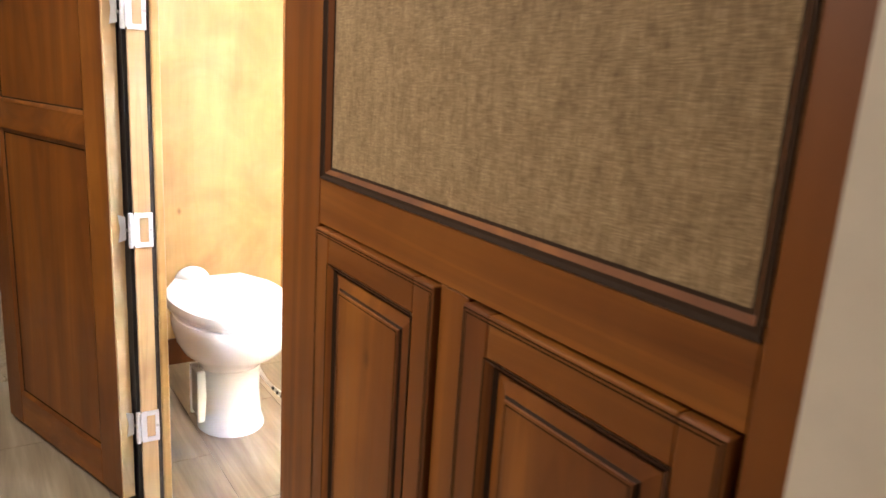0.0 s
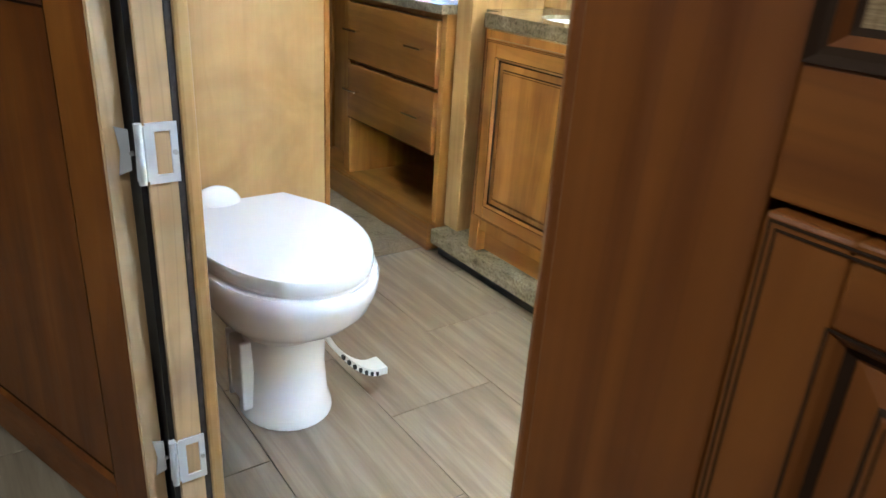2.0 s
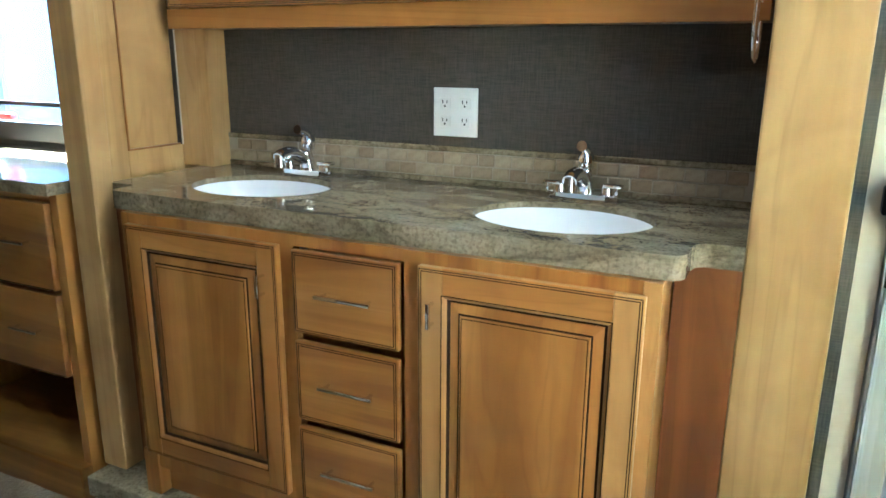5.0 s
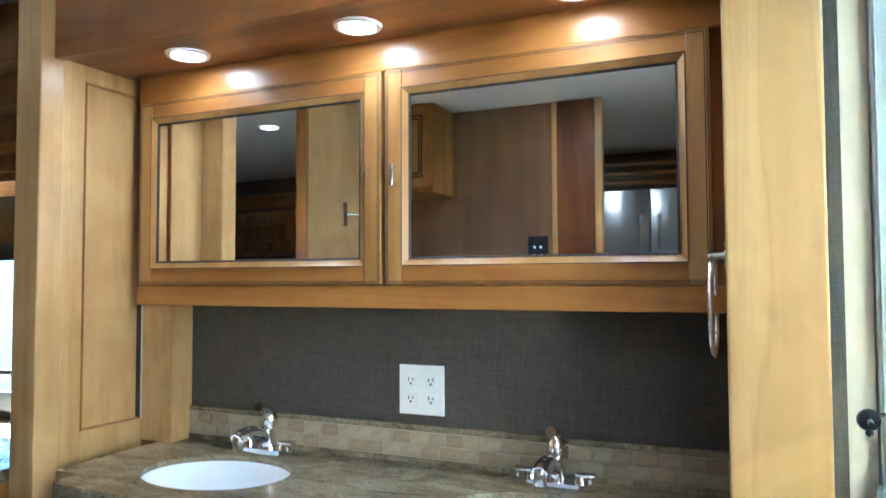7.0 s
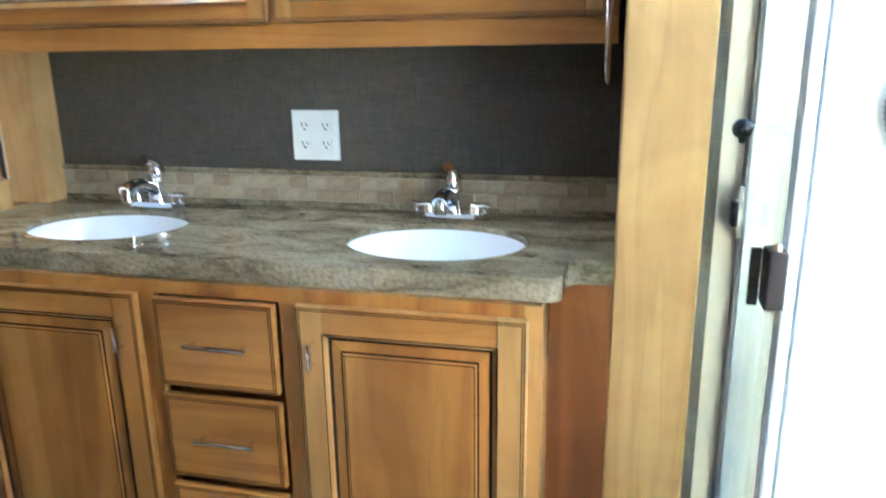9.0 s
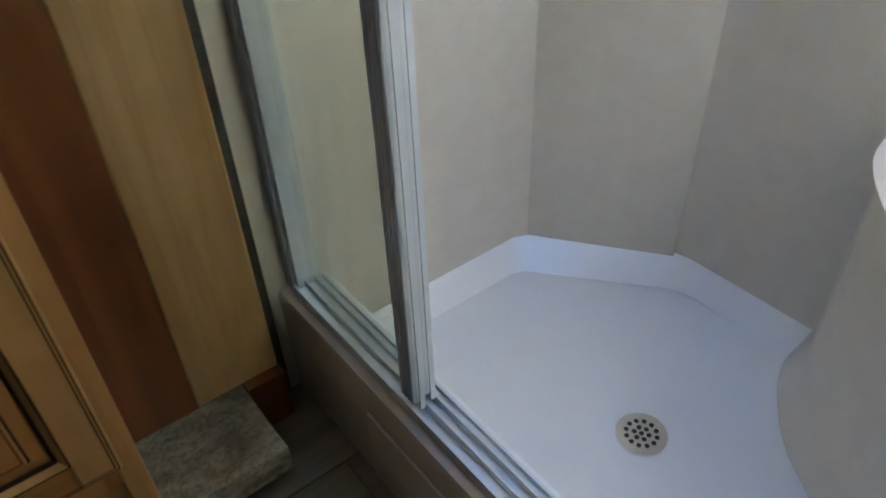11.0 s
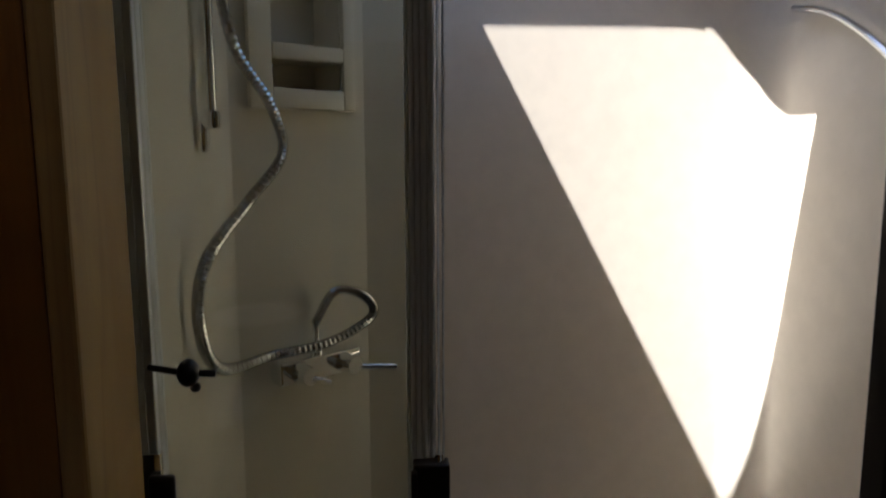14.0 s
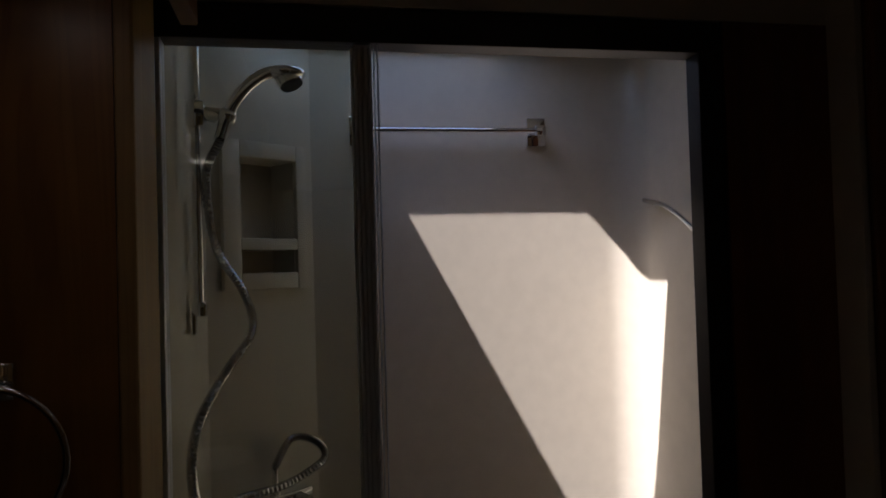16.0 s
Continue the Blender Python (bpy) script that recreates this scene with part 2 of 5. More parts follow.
def glass_material(name, tint):
    m = bpy.data.materials.new(name)
    m.use_nodes = True
    nt = m.node_tree
    nt.nodes.remove(nt.nodes["Principled BSDF"])
    tr, gl = nt.nodes.new("ShaderNodeBsdfTransparent"), nt.nodes.new("ShaderNodeBsdfGlossy")
    tr.inputs[0].default_value = (*tint, 1)
    gl.inputs["Roughness"].default_value = 0.02
    lw, mx = nt.nodes.new("ShaderNodeLayerWeight"), nt.nodes.new("ShaderNodeMixShader")
    pw, ma = nt.nodes.new("ShaderNodeMath"), nt.nodes.new("ShaderNodeMath")
    pw.operation, ma.operation = "POWER", "MULTIPLY_ADD"
    pw.inputs[1].default_value = 5.0
    ma.inputs[1].default_value, ma.inputs[2].default_value = 0.55, 0.04
    link(nt, lw.outputs["Facing"], pw.inputs[0])
    link(nt, pw.outputs[0], ma.inputs[0])
    link(nt, ma.outputs[0], mx.inputs[0])
    link(nt, tr.outputs[0], mx.inputs[1])
    link(nt, gl.outputs[0], mx.inputs[2])
    link(nt, mx.outputs[0], nt.nodes["Material Output"].inputs[0])
    return m


GLASS = glass_material("shower_glass", (0.965, 0.975, 0.93))
PANE = glass_material("window_glass", (0.9, 0.93, 0.95))


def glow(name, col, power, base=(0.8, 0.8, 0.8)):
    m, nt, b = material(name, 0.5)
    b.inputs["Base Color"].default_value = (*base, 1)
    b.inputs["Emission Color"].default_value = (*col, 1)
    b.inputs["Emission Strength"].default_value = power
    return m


BULB = glow("lit_lens", (1.0, 0.92, 0.8), 0.85)
LED = glow("blue_white_led", (0.5, 0.75, 1.0), 0.01)
BACKDROP_GLOW = glow("glowing_blue_backdrop", (0.16, 0.38, 0.95), 0.006, (0.002, 0.005, 0.02))


# ---------------------------------------------------------------- mesh helpers
origins = {}


def thing(name, loc, label, category, group="", kind=""):
    ob = new(name)
    ob.location = loc
    ob.empty_display_size = 0.05
    origins[ob.name] = Vector(loc)
    return tagged(ob, label, category, group, kind)


def mesh_of(bm, name, mat):
    bmesh.ops.recalc_face_normals(bm, faces=bm.faces)
    me = bpy.data.meshes.new(name)
    bm.to_mesh(me)
    bm.free()
    me.materials.append(mat)
    return me


def part(name, bm, mat, parent=None, label="", smooth=False):
    o = origins[parent.name] if parent else Vector((0, 0, 0))
    bmesh.ops.translate(bm, vec=-o, verts=bm.verts)
    me = mesh_of(bm, name, mat)
    if smooth:
        for p in me.polygons:
            p.use_smooth = True
        me.set_sharp_from_angle(angle=radians(40))
    ob = new(name, me)
    if parent:
        ob.parent = parent
    origins[ob.name] = o
    if label:
        ob["label"] = label
    return ob


def single(name, bm, mat, label, category="", kind="", group="", smooth=False):
    return tagged(part(name, bm, mat, None, "", smooth), label, category, group, kind)


def boxes(*specs, bevel=0.0):
    """specs: (x0, x1, y0, y1, z0, z1)."""
    bm = bmesh.new()
    for x0, x1, y0, y1, z0, z1 in specs:
        m = Matrix.Translation(((x0 + x1) / 2, (y0 + y1) / 2, (z0 + z1) / 2)) @ Matrix.Diagonal((x1 - x0, y1 - y0, z1 - z0, 1))
        bmesh.ops.create_cube(bm, size=1.0, matrix=m)
    if bevel:
        bmesh.ops.bevel(bm, geom=bm.edges[:], offset=bevel, segments=2, affect="EDGES", profile=0.5)
    return bm


def moved(bm, m):
    bmesh.ops.transform(bm, matrix=m, verts=bm.verts)
    return bm


def rod(p, q, r, seg=16, r2=None):
    bm = bmesh.new()
    p, q = Vector(p), Vector(q)
    d = q - p
    m = Matrix.Translation((p + q) / 2) @ d.to_track_quat("Z", "Y").to_matrix().to_4x4()
    bmesh.ops.create_cone(bm, cap_ends=True, segments=seg, radius1=r, radius2=r if r2 is None else r2, depth=d.length, matrix=m)
    return bm


def ball(c, r, sx=1, sy=1, sz=1):
    bm = bmesh.new()
    bmesh.ops.create_uvsphere(bm, u_segments=24, v_segments=14, radius=r, matrix=Matrix.Translation(c) @ Matrix.Diagonal((sx, sy, sz, 1)))
    return bm


def joined(*bms):
    bm = bmesh.new()
    for b in bms:
        me = bpy.data.meshes.new("tmp")
        b.to_mesh(me)
        b.free()
        bm.from_mesh(me)
        bpy.data.meshes.remove(me)
    return bm


def tube(points, r, seg=12, closed=False, rings=0.0):
    """A round tube along points; rings gives it the ribs of a metal hose."""
    pts = [Vector(p) for p in points]
    bm = bmesh.new()
    n = len(pts)
    loops = []
    up = Vector((0.3, 0.2, 1)).normalized()
    for i, p in enumerate(pts):
        a = pts[(i - 1) % n] if closed or i else p
        b = pts[(i + 1) % n] if closed or i < n - 1 else p
        t = (b - a).normalized()
        u = (up - t * up.dot(t)).normalized()
        up = u
        w = t.cross(u)
        rr = r * (1 + (rings if i % 2 else -rings))
        loops.append([bm.verts.new(p + rr * (math.cos(k * math.tau / seg) * u + math.sin(k * math.tau / seg) * w)) for k in range(seg)])
    for i in range(n if closed else n - 1):
        l0, l1 = loops[i], loops[(i + 1) % n]
        for k in range(seg):
            bm.faces.new((l0[k], l0[(k + 1) % seg], l1[(k + 1) % seg], l1[k]))
    if not closed:
        bm.faces.new(loops[0])
        bm.faces.new(loops[-1])
    return bm


def spline(points, steps):
    """Catmull-Rom through points."""
    p = [Vector(q) for q in points]
    p = [2 * p[0] - p[1]] + p + [2 * p[-1] - p[-2]]
    out = []
    for i in range(1, len(p) - 2):
        for k in range(steps):
            t = k / steps
            out.append(0.5 * ((2 * p[i]) + (p[i + 1] - p[i - 1]) * t + (2 * p[i - 1] - 5 * p[i] + 4 * p[i + 1] - p[i + 2]) * t * t
                              + (3 * p[i] - p[i - 1] - 3 * p[i + 1] + p[i + 2]) * t ** 3))
    out.append(p[-2])
    return out


def prism(outline, z0, z1, holes=()):
    """A slab with the outline (x, y), with holes through it."""
    bm = bmesh.new()
    edges = []
    for loop in (outline, *holes):
        vs = [bm.verts.new((x, y, z1)) for x, y in loop]
        edges += [bm.edges.new((vs[i], vs[(i + 1) % len(vs)])) for i in range(len(vs))]
    bmesh.ops.triangle_fill(bm, use_beauty=True, edges=edges)
    ex = bmesh.ops.extrude_face_region(bm, geom=bm.faces[:])
    bmesh.ops.translate(bm, vec=(0, 0, z0 - z1), verts=[g for g in ex["geom"] if isinstance(g, bmesh.types.BMVert)])
    return bm


def ring(bm, r0, r1):
    """Four quads from one upright rectangle (x0, x1, z0, z1, y) to another inside it."""
    a, b = [], []
    for (x0, x1, z0, z1, y), out in ((r0, a), (r1, b)):
        for x, z in ((x0, z0), (x1, z0), (x1, z1), (x0, z1)):
            out.append(bm.verts.new((x, y, z)))
    for i in range(4):
        bm.faces.new((a[i], a[(i + 1) % 4], b[(i + 1) % 4], b[i]))
    return b


def panel_door(parent, x0, x1, z0, z1, y, wv, wh, stile=0.055, thick=0.02, panel=True, tones=(GLAZE, EDGE_GLAZE), field=None):
    """A framed door whose face lies at y and looks to -y: stiles, rails, moulding, glazed lines and a raised panel."""
    i0, i1, k0, k1 = x0 + stile, x1 - stile, z0 + stile, z1 - stile
    part("stile", boxes((x0, i0, y, y + thick, z0, z1), bevel=0.003), wv, parent)
    part("stile", boxes((i1, x1, y, y + thick, z0, z1), bevel=0.003), wv, parent)
    part("rail", boxes((i0, i1, y + 0.0006, y + thick, z0, k0), bevel=0.002), wh, parent)
    part("rail", boxes((i0, i1, y + 0.0006, y + thick, k1, z1), bevel=0.002), wh, parent)
    # two beads with dark glaze between them round the door's edge
    bm = bmesh.new()
    for g in (0.0035, 0.0078):
        ring(bm, (x0 + g, x1 - g, z0 + g, z1 - g, y - 0.0006), (x0 + g + 0.0018, x1 - g - 0.0018, z0 + g + 0.0018, z1 - g - 0.0018, y - 0.0006))
    part("glaze_line", bm, tones[0], parent)
    # ogee of the frame's inner edge, down to the sunk margin
    m = 0.012 if panel else 0.018
    bm = bmesh.new()
    ring(bm, (i0, i1, k0, k1, y - 0.001), (i0 + 0.004, i1 - 0.004, k0 + 0.004, k1 - 0.004, y + 0.002))
    ring(bm, (i0 + 0.004, i1 - 0.004, k0 + 0.004, k1 - 0.004, y + 0.002), (i0 + m, i1 - m, k0 + m, k1 - m, y + 0.012))
    bmesh.ops.remove_doubles(bm, verts=bm.verts, dist=1e-5)
    part("moulding", bm, wv, parent)
    bm = bmesh.new()
    ring(bm, (i0 + m - 0.004, i1 - m + 0.004, k0 + m - 0.004, k1 - m + 0.004, y + 0.0068), (i0 + m + 0.0015, i1 - m - 0.0015, k0 + m + 0.0015, k1 - m - 0.0015, y + 0.0112))
    ring(bm, (i0 - 0.0015, i1 + 0.0015, k0 - 0.0015, k1 + 0.0015, y - 0.0014), (i0 + 0.0006, i1 - 0.0006, k0 + 0.0006, k1 - 0.0006, y - 0.0012))
    part("glaze_line", bm, tones[0], parent)
    if panel:
        s = 0.022
        e = m + s
        bm = bmesh.new()
        ring(bm, (i0 + m, i1 - m, k0 + m, k1 - m, y + 0.012), (i0 + e, i1 - e, k0 + e, k1 - e, y + 0.007))
        ring(bm, (i0 + e, i1 - e, k0 + e, k1 - e, y + 0.007), (i0 + e + 0.002, i1 - e - 0.002, k0 + e + 0.002, k1 - e - 0.002, y + 0.003))
        b = ring(bm, (i0 + e + 0.002, i1 - e - 0.002, k0 + e + 0.002, k1 - e - 0.002, y + 0.003), (i0 + e + 0.010, i1 - e - 0.010, k0 + e + 0.010, k1 - e - 0.010, y + 0.002))
        bm.faces.new(b)
        bmesh.ops.remove_doubles(bm, verts=bm.verts, dist=1e-5)
        part("raised_panel", bm, field or wv, parent)
        bm = bmesh.new()
        ring(bm, (i0 + e - 0.0025, i1 - e + 0.0025, k0 + e - 0.0025, k1 - e + 0.0025, y + 0.0072), (i0 + e + 0.0008, i1 - e - 0.0008, k0 + e + 0.0008, k1 - e - 0.0008, y + 0.0050))
        ring(bm, (i0 + e + 0.0045, i1 - e - 0.0045, k0 + e + 0.0045, k1 - e - 0.0045, y + 0.0021), (i0 + e + 0.0062, i1 - e - 0.0062, k0 + e + 0.0062, k1 - e - 0.0062, y + 0.0019))
        part("glaze_line", bm, tones[0], parent)
    return i0 + m, i1 - m, k0 + m, k1 - m


def bar_pull(parent, x, y, z, length, along="x"):
    """A slim chrome bar on two posts; its posts stand on the face at y."""
    h = length / 2
    a = (1, 0, 0) if along == "x" else (0, 0, 1)
    p, q = [Vector((x, y - 0.022, z)) + s * h * Vector(a) for s in (-1, 1)]
    bms = [moved(boxes((-h, h, -0.004, 0.004, -0.004, 0.004), bevel=0.0015), Matrix.Translation((x, y - 0.022, z)) @ (Matrix.Identity(4) if along == "x" else pose(0, 0, 0, 0, 90, 0)))]
    for s in (-0.8, 0.8):
        c = Vector((x, y, z)) + s * h * Vector(a)
        bms.append(rod(c, c - Vector((0, 0.022, 0)), 0.0035, 10))
    return part("pull_handle", joined(*bms), CHROME, parent, "chrome bar pull handle", True)


# ---------------------------------------------------------------- large structure
BACK = 2.335
XL, XR, YF = -5.2, 1.2, -0.75
floor = single("floor", boxes((XL, XR, YF - 0.05, BACK + 0.05, -0.12, -0.006)), GROUT, "grey grout bed under porcelain floor tiles", "floor", "structure")
single("wall_south", boxes((XL, XR, YF - 0.06, YF, 0, CEIL)), WALL_WOOD, "brown wood-grain wall across the hall", "wall", "structure")
single("wall_east", boxes((XR, XR + 0.06, YF, BACK, 0, CEIL)), CREAM, "cream end wall of the hall", "wall", "structure")
single("wall_west", boxes((XL - 0.06, XL, YF, BACK, 0, CEIL)), WALL_WOOD, "brown wood-grain bedroom end wall", "wall", "structure")
# outer wall with the bedroom window's opening
WX0, WX1, WZ0, WZ1 = -3.66, -2.92, 0.955, 1.42
single("wall_north", boxes((XL, WX0, BACK, BACK + 0.06, 0, CEIL), (WX1, XR, BACK, BACK + 0.06, 0, CEIL), (WX0, WX1, BACK, BACK + 0.06, 0, WZ0),
                           (WX0, WX1, BACK, BACK + 0.06, WZ1, CEIL)), GREY_WALL, "dark grey linen-textured wallpaper on the outer wall", "wall", "structure")
# ceiling, open where the shower's skylight stands
SX0, SX1, SY0, SY1 = -0.4865, -0.2634, 1.182, 1.751
skylight_hole = [(SX0, SY0), (SX0, SY1), (SX1, SY1)] + [(SX1 - 0.045 + 0.045 * math.cos(radians(a)), SY0 + 0.05 + 0.05 * math.sin(radians(a))) for a in range(0, -91, -15)]
single("ceiling", prism([(XL, YF), (XR, YF), (XR, BACK), (XL, BACK)], CEIL, CEIL + 0.05, [skylight_hole]), CEILING, "off-white textured ceiling", "ceiling", "structure")

# hall wall between the bath and the hall, with its jamb
single("wall_hall", boxes((-2.70, -1.70, 0.61, 0.675, 0, CEIL)), WALL_WOOD, "brown wood-grain wall beside the bath doorway", "wall", "structure")
jamb = thing("door_frame", (-1.69, 0.64, 0), "blond maple door jamb with a rounded stop strip", "door frame", kind="structure")
part("jamb", boxes((-1.70, -1.68, 0.613, 0.665, 0, CEIL), bevel=0.002), MAPLE_EDGE, jamb)
part("stop", boxes((-1.705, -1.672, 0.6652, 0.687, 0, CEIL), bevel=0.006), BLOND, jamb)
part("casing", boxes((-1.866, -1.706, 0.6752, 0.684, 0, CEIL), bevel=0.002), CHERRY, jamb, "reddish stained casing board")
part("casing_bead", boxes((-1.888, -1.8665, 0.6752, 0.688, 0, CEIL), bevel=0.004), BLOND, jamb, "pale maple casing bead")
# Shade deep in the hinge gap, drawn as a thin black strip.
part("gap_shade", boxes((-1.79, -1.690, 0.6035, 0.6125, 0, CEIL)), BLACK, jamb, "black strip painted in as the shade of the hinge gap")
part("rebate", boxes((-1.6795, -1.6785, 0.654, 0.6645, 0, CEIL)), EDGE_GLAZE, jamb)

partition = thing("partition", (-2.68, 1.06, 0), "pale maple-veneer partition panel behind the toilet", "partition wall", kind="structure")
part("panel", boxes((-2.70, -2.66, 0.675, 1.375, 0, CEIL)), MAPLE_PANEL, partition)
part("edge_strip", boxes((-2.704, -2.656, 1.375, 1.394, 0, CEIL), bevel=0.004), HONEY, partition, "honey-coloured maple edge strip")
part("baseboard", boxes((-2.66, -2.645, 0.675, 1.30, 0, 0.11), bevel=0.003), CHERRY, partition, "dark stained baseboard")
latch = thing("door_latch", (-2.655, 1.115, 1.60), "chrome lever latch on the partition", "door latch")
part("plate", boxes((-2.66, -2.652, 1.10, 1.13, 1.56, 1.66), bevel=0.002), CHROME, latch)
part("lever", rod((-2.65, 1.11, 1.61), (-2.62, 1.07, 1.61), 0.006), CHROME, latch, "", True)

# ---- the wall of the hall side: framed panel with linen and two raised panels
wp = thing("wall_panel", (-0.5, 0.77, 0), "dark stained wood wall panel with a tan linen inset", "wall panel")
Y0 = 0.745
part("stile", boxes((-0.990, -0.831, Y0, 0.785, 0.0, CEIL), bevel=0.003), CHERRY, wp)
part("stile", boxes((-0.042, 0.018, Y0, 0.785, 0.0, CEIL), bevel=0.003), CHERRY, wp)
part("rail", boxes((-0.831, -0.042, Y0 + 0.0008, 0.785, 0.981, 1.055), bevel=0.002), CHERRY_X, wp)
part("rail", boxes((-0.831, -0.042, Y0 + 0.0008, 0.785, 0.0, 0.12), bevel=0.002), CHERRY_X, wp)
part("rail", boxes((-0.831, -0.042, Y0 + 0.0008, 0.785, 1.96, CEIL), bevel=0.002), CHERRY_X, wp)
part("mullion", boxes((-0.464, -0.405, Y0 + 0.001, 0.785, 0.12, 0.981), bevel=0.002), CHERRY, wp)
part("end_trim", boxes((-1.010, -0.9905, Y0 + 0.004, 0.797, 0, CEIL), bevel=0.008), CHERRY, wp)
bm = bmesh.new()
ring(bm, (-0.822, -0.051, 1.064, 1.951, Y0 + 0.0035), (-0.816, -0.057, 1.070, 1.945, Y0 + 0.011))
part("moulding", bm, CHERRY, wp)
bm = bmesh.new()
ring(bm, (-0.831, -0.042, 1.055, 1.96, Y0 - 0.001), (-0.826, -0.047, 1.060, 1.955, Y0 + 0.003))
part("moulding_edge", bm, GLAZE, wp, "dark glazed edge")
bm = bmesh.new()
ring(bm, (-0.8262, -0.0468, 1.0598, 1.9552, Y0 + 0.0028), (-0.8218, -0.0512, 1.0642, 1.9508, Y0 + 0.0036))
ring(bm, (-0.8162, -0.0568, 1.0698, 1.9452, Y0 + 0.0108), (-0.812, -0.061, 1.074, 1.941, Y0 + 0.0118))
part("glaze_line", bm, GLAZE, wp)
part("linen_inset", boxes((-0.818, -0.055, Y0 + 0.0122, 0.78, 1.066, 1.949)), LINEN, wp, "tan woven linen inset")
for x0, x1 in ((-0.830, -0.462), (-0.408, -0.043)):
    panel_door(wp, x0 + 0.004, x1 - 0.004, 0.124, 0.977, Y0 - 0.008, CHERRY, CHERRY_X, 0.05, 0.026)
single("wall_panel_back", boxes((-0.980, XR, 0.786, 0.80, 0, CEIL)), CREAM, "cream backing of the hall side wall", "wall", "structure")
single("wall_hall_east", boxes((0.0185, XR, 0.70, 0.785, 0, CEIL)), CREAM, "cream painted wall past the linen panel", "wall", "structure")
strike = thing("strike_plate", (-1.011, 0.775, 1.05), "dark bronze strike plate on the panel's end", "strike plate")
part("plate", boxes((-1.0120, -1.0100, 0.757, 0.790, 0.98, 1.10), bevel=0.001), BRONZE_AND_BACKLIT, strike)
part("keeper", boxes((-1.0125, -1.0120, 0.768, 0.782, 1.0, 1.08), bevel=0.001), BLACK, strike)

# ---- the open bath door, folded back along the hall
HX, HY = -1.712, 0.580
door = thing("door_1", (HX, HY, 0), "stained wood bath door standing open on white hinges", "door", kind="structure")
turn = Matrix.Translation((HX, HY, 0)) @ pose(0, 0, 0, 0, 0, 18.8)
DW, DT = 0.735, 0.034


def door_box(name, x0, x1, z0, z1, mat, y0=-DT / 2, y1=DT / 2, bev=0.003, label=""):
    return part(name, moved(boxes((x0, x1, y0, y1, z0, z1), bevel=bev), turn), mat, door, label)


door_box("hinge_edge", -0.008, 0.0, 0.02, 1.98, MAPLE_EDGE, bev=0.001, label="pale maple hinge edge")
door_box("stile", -0.115, -0.008, 0.02, 1.98, CHERRY)
door_box("stile", -DW, -DW + 0.1, 0.02, 1.98, CHERRY)
for z0, z1 in ((0.02, 0.13), (0.99, 1.07), (1.88, 1.98)):
    door_box("rail", -DW + 0.1, -0.115, z0, z1, CHERRY_X, -DT / 2 + 0.0005)
for z0, z1 in ((0.13, 0.99), (1.07, 1.88)):
    door_box("panel", -DW + 0.1, -0.115, z0, z1, CHERRY, -DT / 2 + 0.009, DT / 2 - 0.009, 0)
    bm = bmesh.new()
    ring(bm, (-DW + 0.1, -0.115, z0, z1, -DT / 2), (-DW + 0.112, -0.127, z0 + 0.012, z1 - 0.012, -DT / 2 + 0.0085))
    part("moulding", moved(bm, turn), CHERRY, door)
    bm = bmesh.new()
    ring(bm, (-DW + 0.11, -0.125, z0 + 0.010, z1 - 0.010, -DT / 2 + 0.0065), (-DW + 0.114, -0.129, z0 + 0.014, z1 - 0.014, -DT / 2 + 0.0082))
    part("glaze_line", moved(bm, turn), GLAZE, door)
kn = part("door_knob", moved(joined(rod((-DW + 0.05, -DT / 2, 1.03), (-DW + 0.05, -DT / 2 - 0.045, 1.03), 0.009), ball((-DW + 0.05, -DT / 2 - 0.05, 1.03), 0.024, 1, 0.7, 1),
                                    rod((-DW + 0.05, -DT / 2, 1.03), (-DW + 0.05, -DT / 2 - 0.006, 1.03), 0.03)), turn), CHROME, door, "round chrome door knob", True)
for hz in (0.244, 0.793, 1.33):
    h = 0.045
    hg = part("hinge", boxes((-1.6795, -1.676, 0.614, 0.626, hz - h, hz + h), (-1.6795, -1.676, 0.648, 0.658, hz - h, hz + h),
                             (-1.6795, -1.676, 0.626, 0.648, hz + h - 0.013, hz + h), (-1.6795, -1.676, 0.626, 0.648, hz - h, hz - h + 0.013)), ZINC, door, "open zinc bow-tie hinge")
    part("knuckle", joined(rod((-1.679, 0.605, hz - h), (-1.679, 0.605, hz + h), 0.006), rod((-1.680, 0.613, hz - h * 0.9), (-1.680, 0.613, hz + h * 0.9), 0.004),
                           rod((-1.692, 0.605, hz - h * 0.95), (-1.690, 0.607, hz + h * 0.95), 0.005)), ZINC, hg, "", True)
    bm = bmesh.new()
    pts = [(0, -0.030), (0, 0.030), (0.018, 0.036), (0.013, 0), (0.018, -0.036)]
    vs = [bm.verts.new((-1.7110, 0.598 - u, hz + w)) for u, w in pts]
    bm.faces.new(vs)
    ex = bmesh.ops.extrude_face_region(bm, geom=bm.faces[:])
    bmesh.ops.translate(bm, vec=(0.003, 0, 0), verts=[g for g in ex["geom"] if isinstance(g, bmesh.types.BMVert)])
    part("leaf", bm, ZINC, hg)
    part("screw", joined(rod((-1.676, 0.653, hz), (-1.674, 0.653, hz), 0.004), rod((-1.708, 0.600, hz - 0.005), (-1.7065, 0.600, hz - 0.005), 0.004)), STEEL, hg)

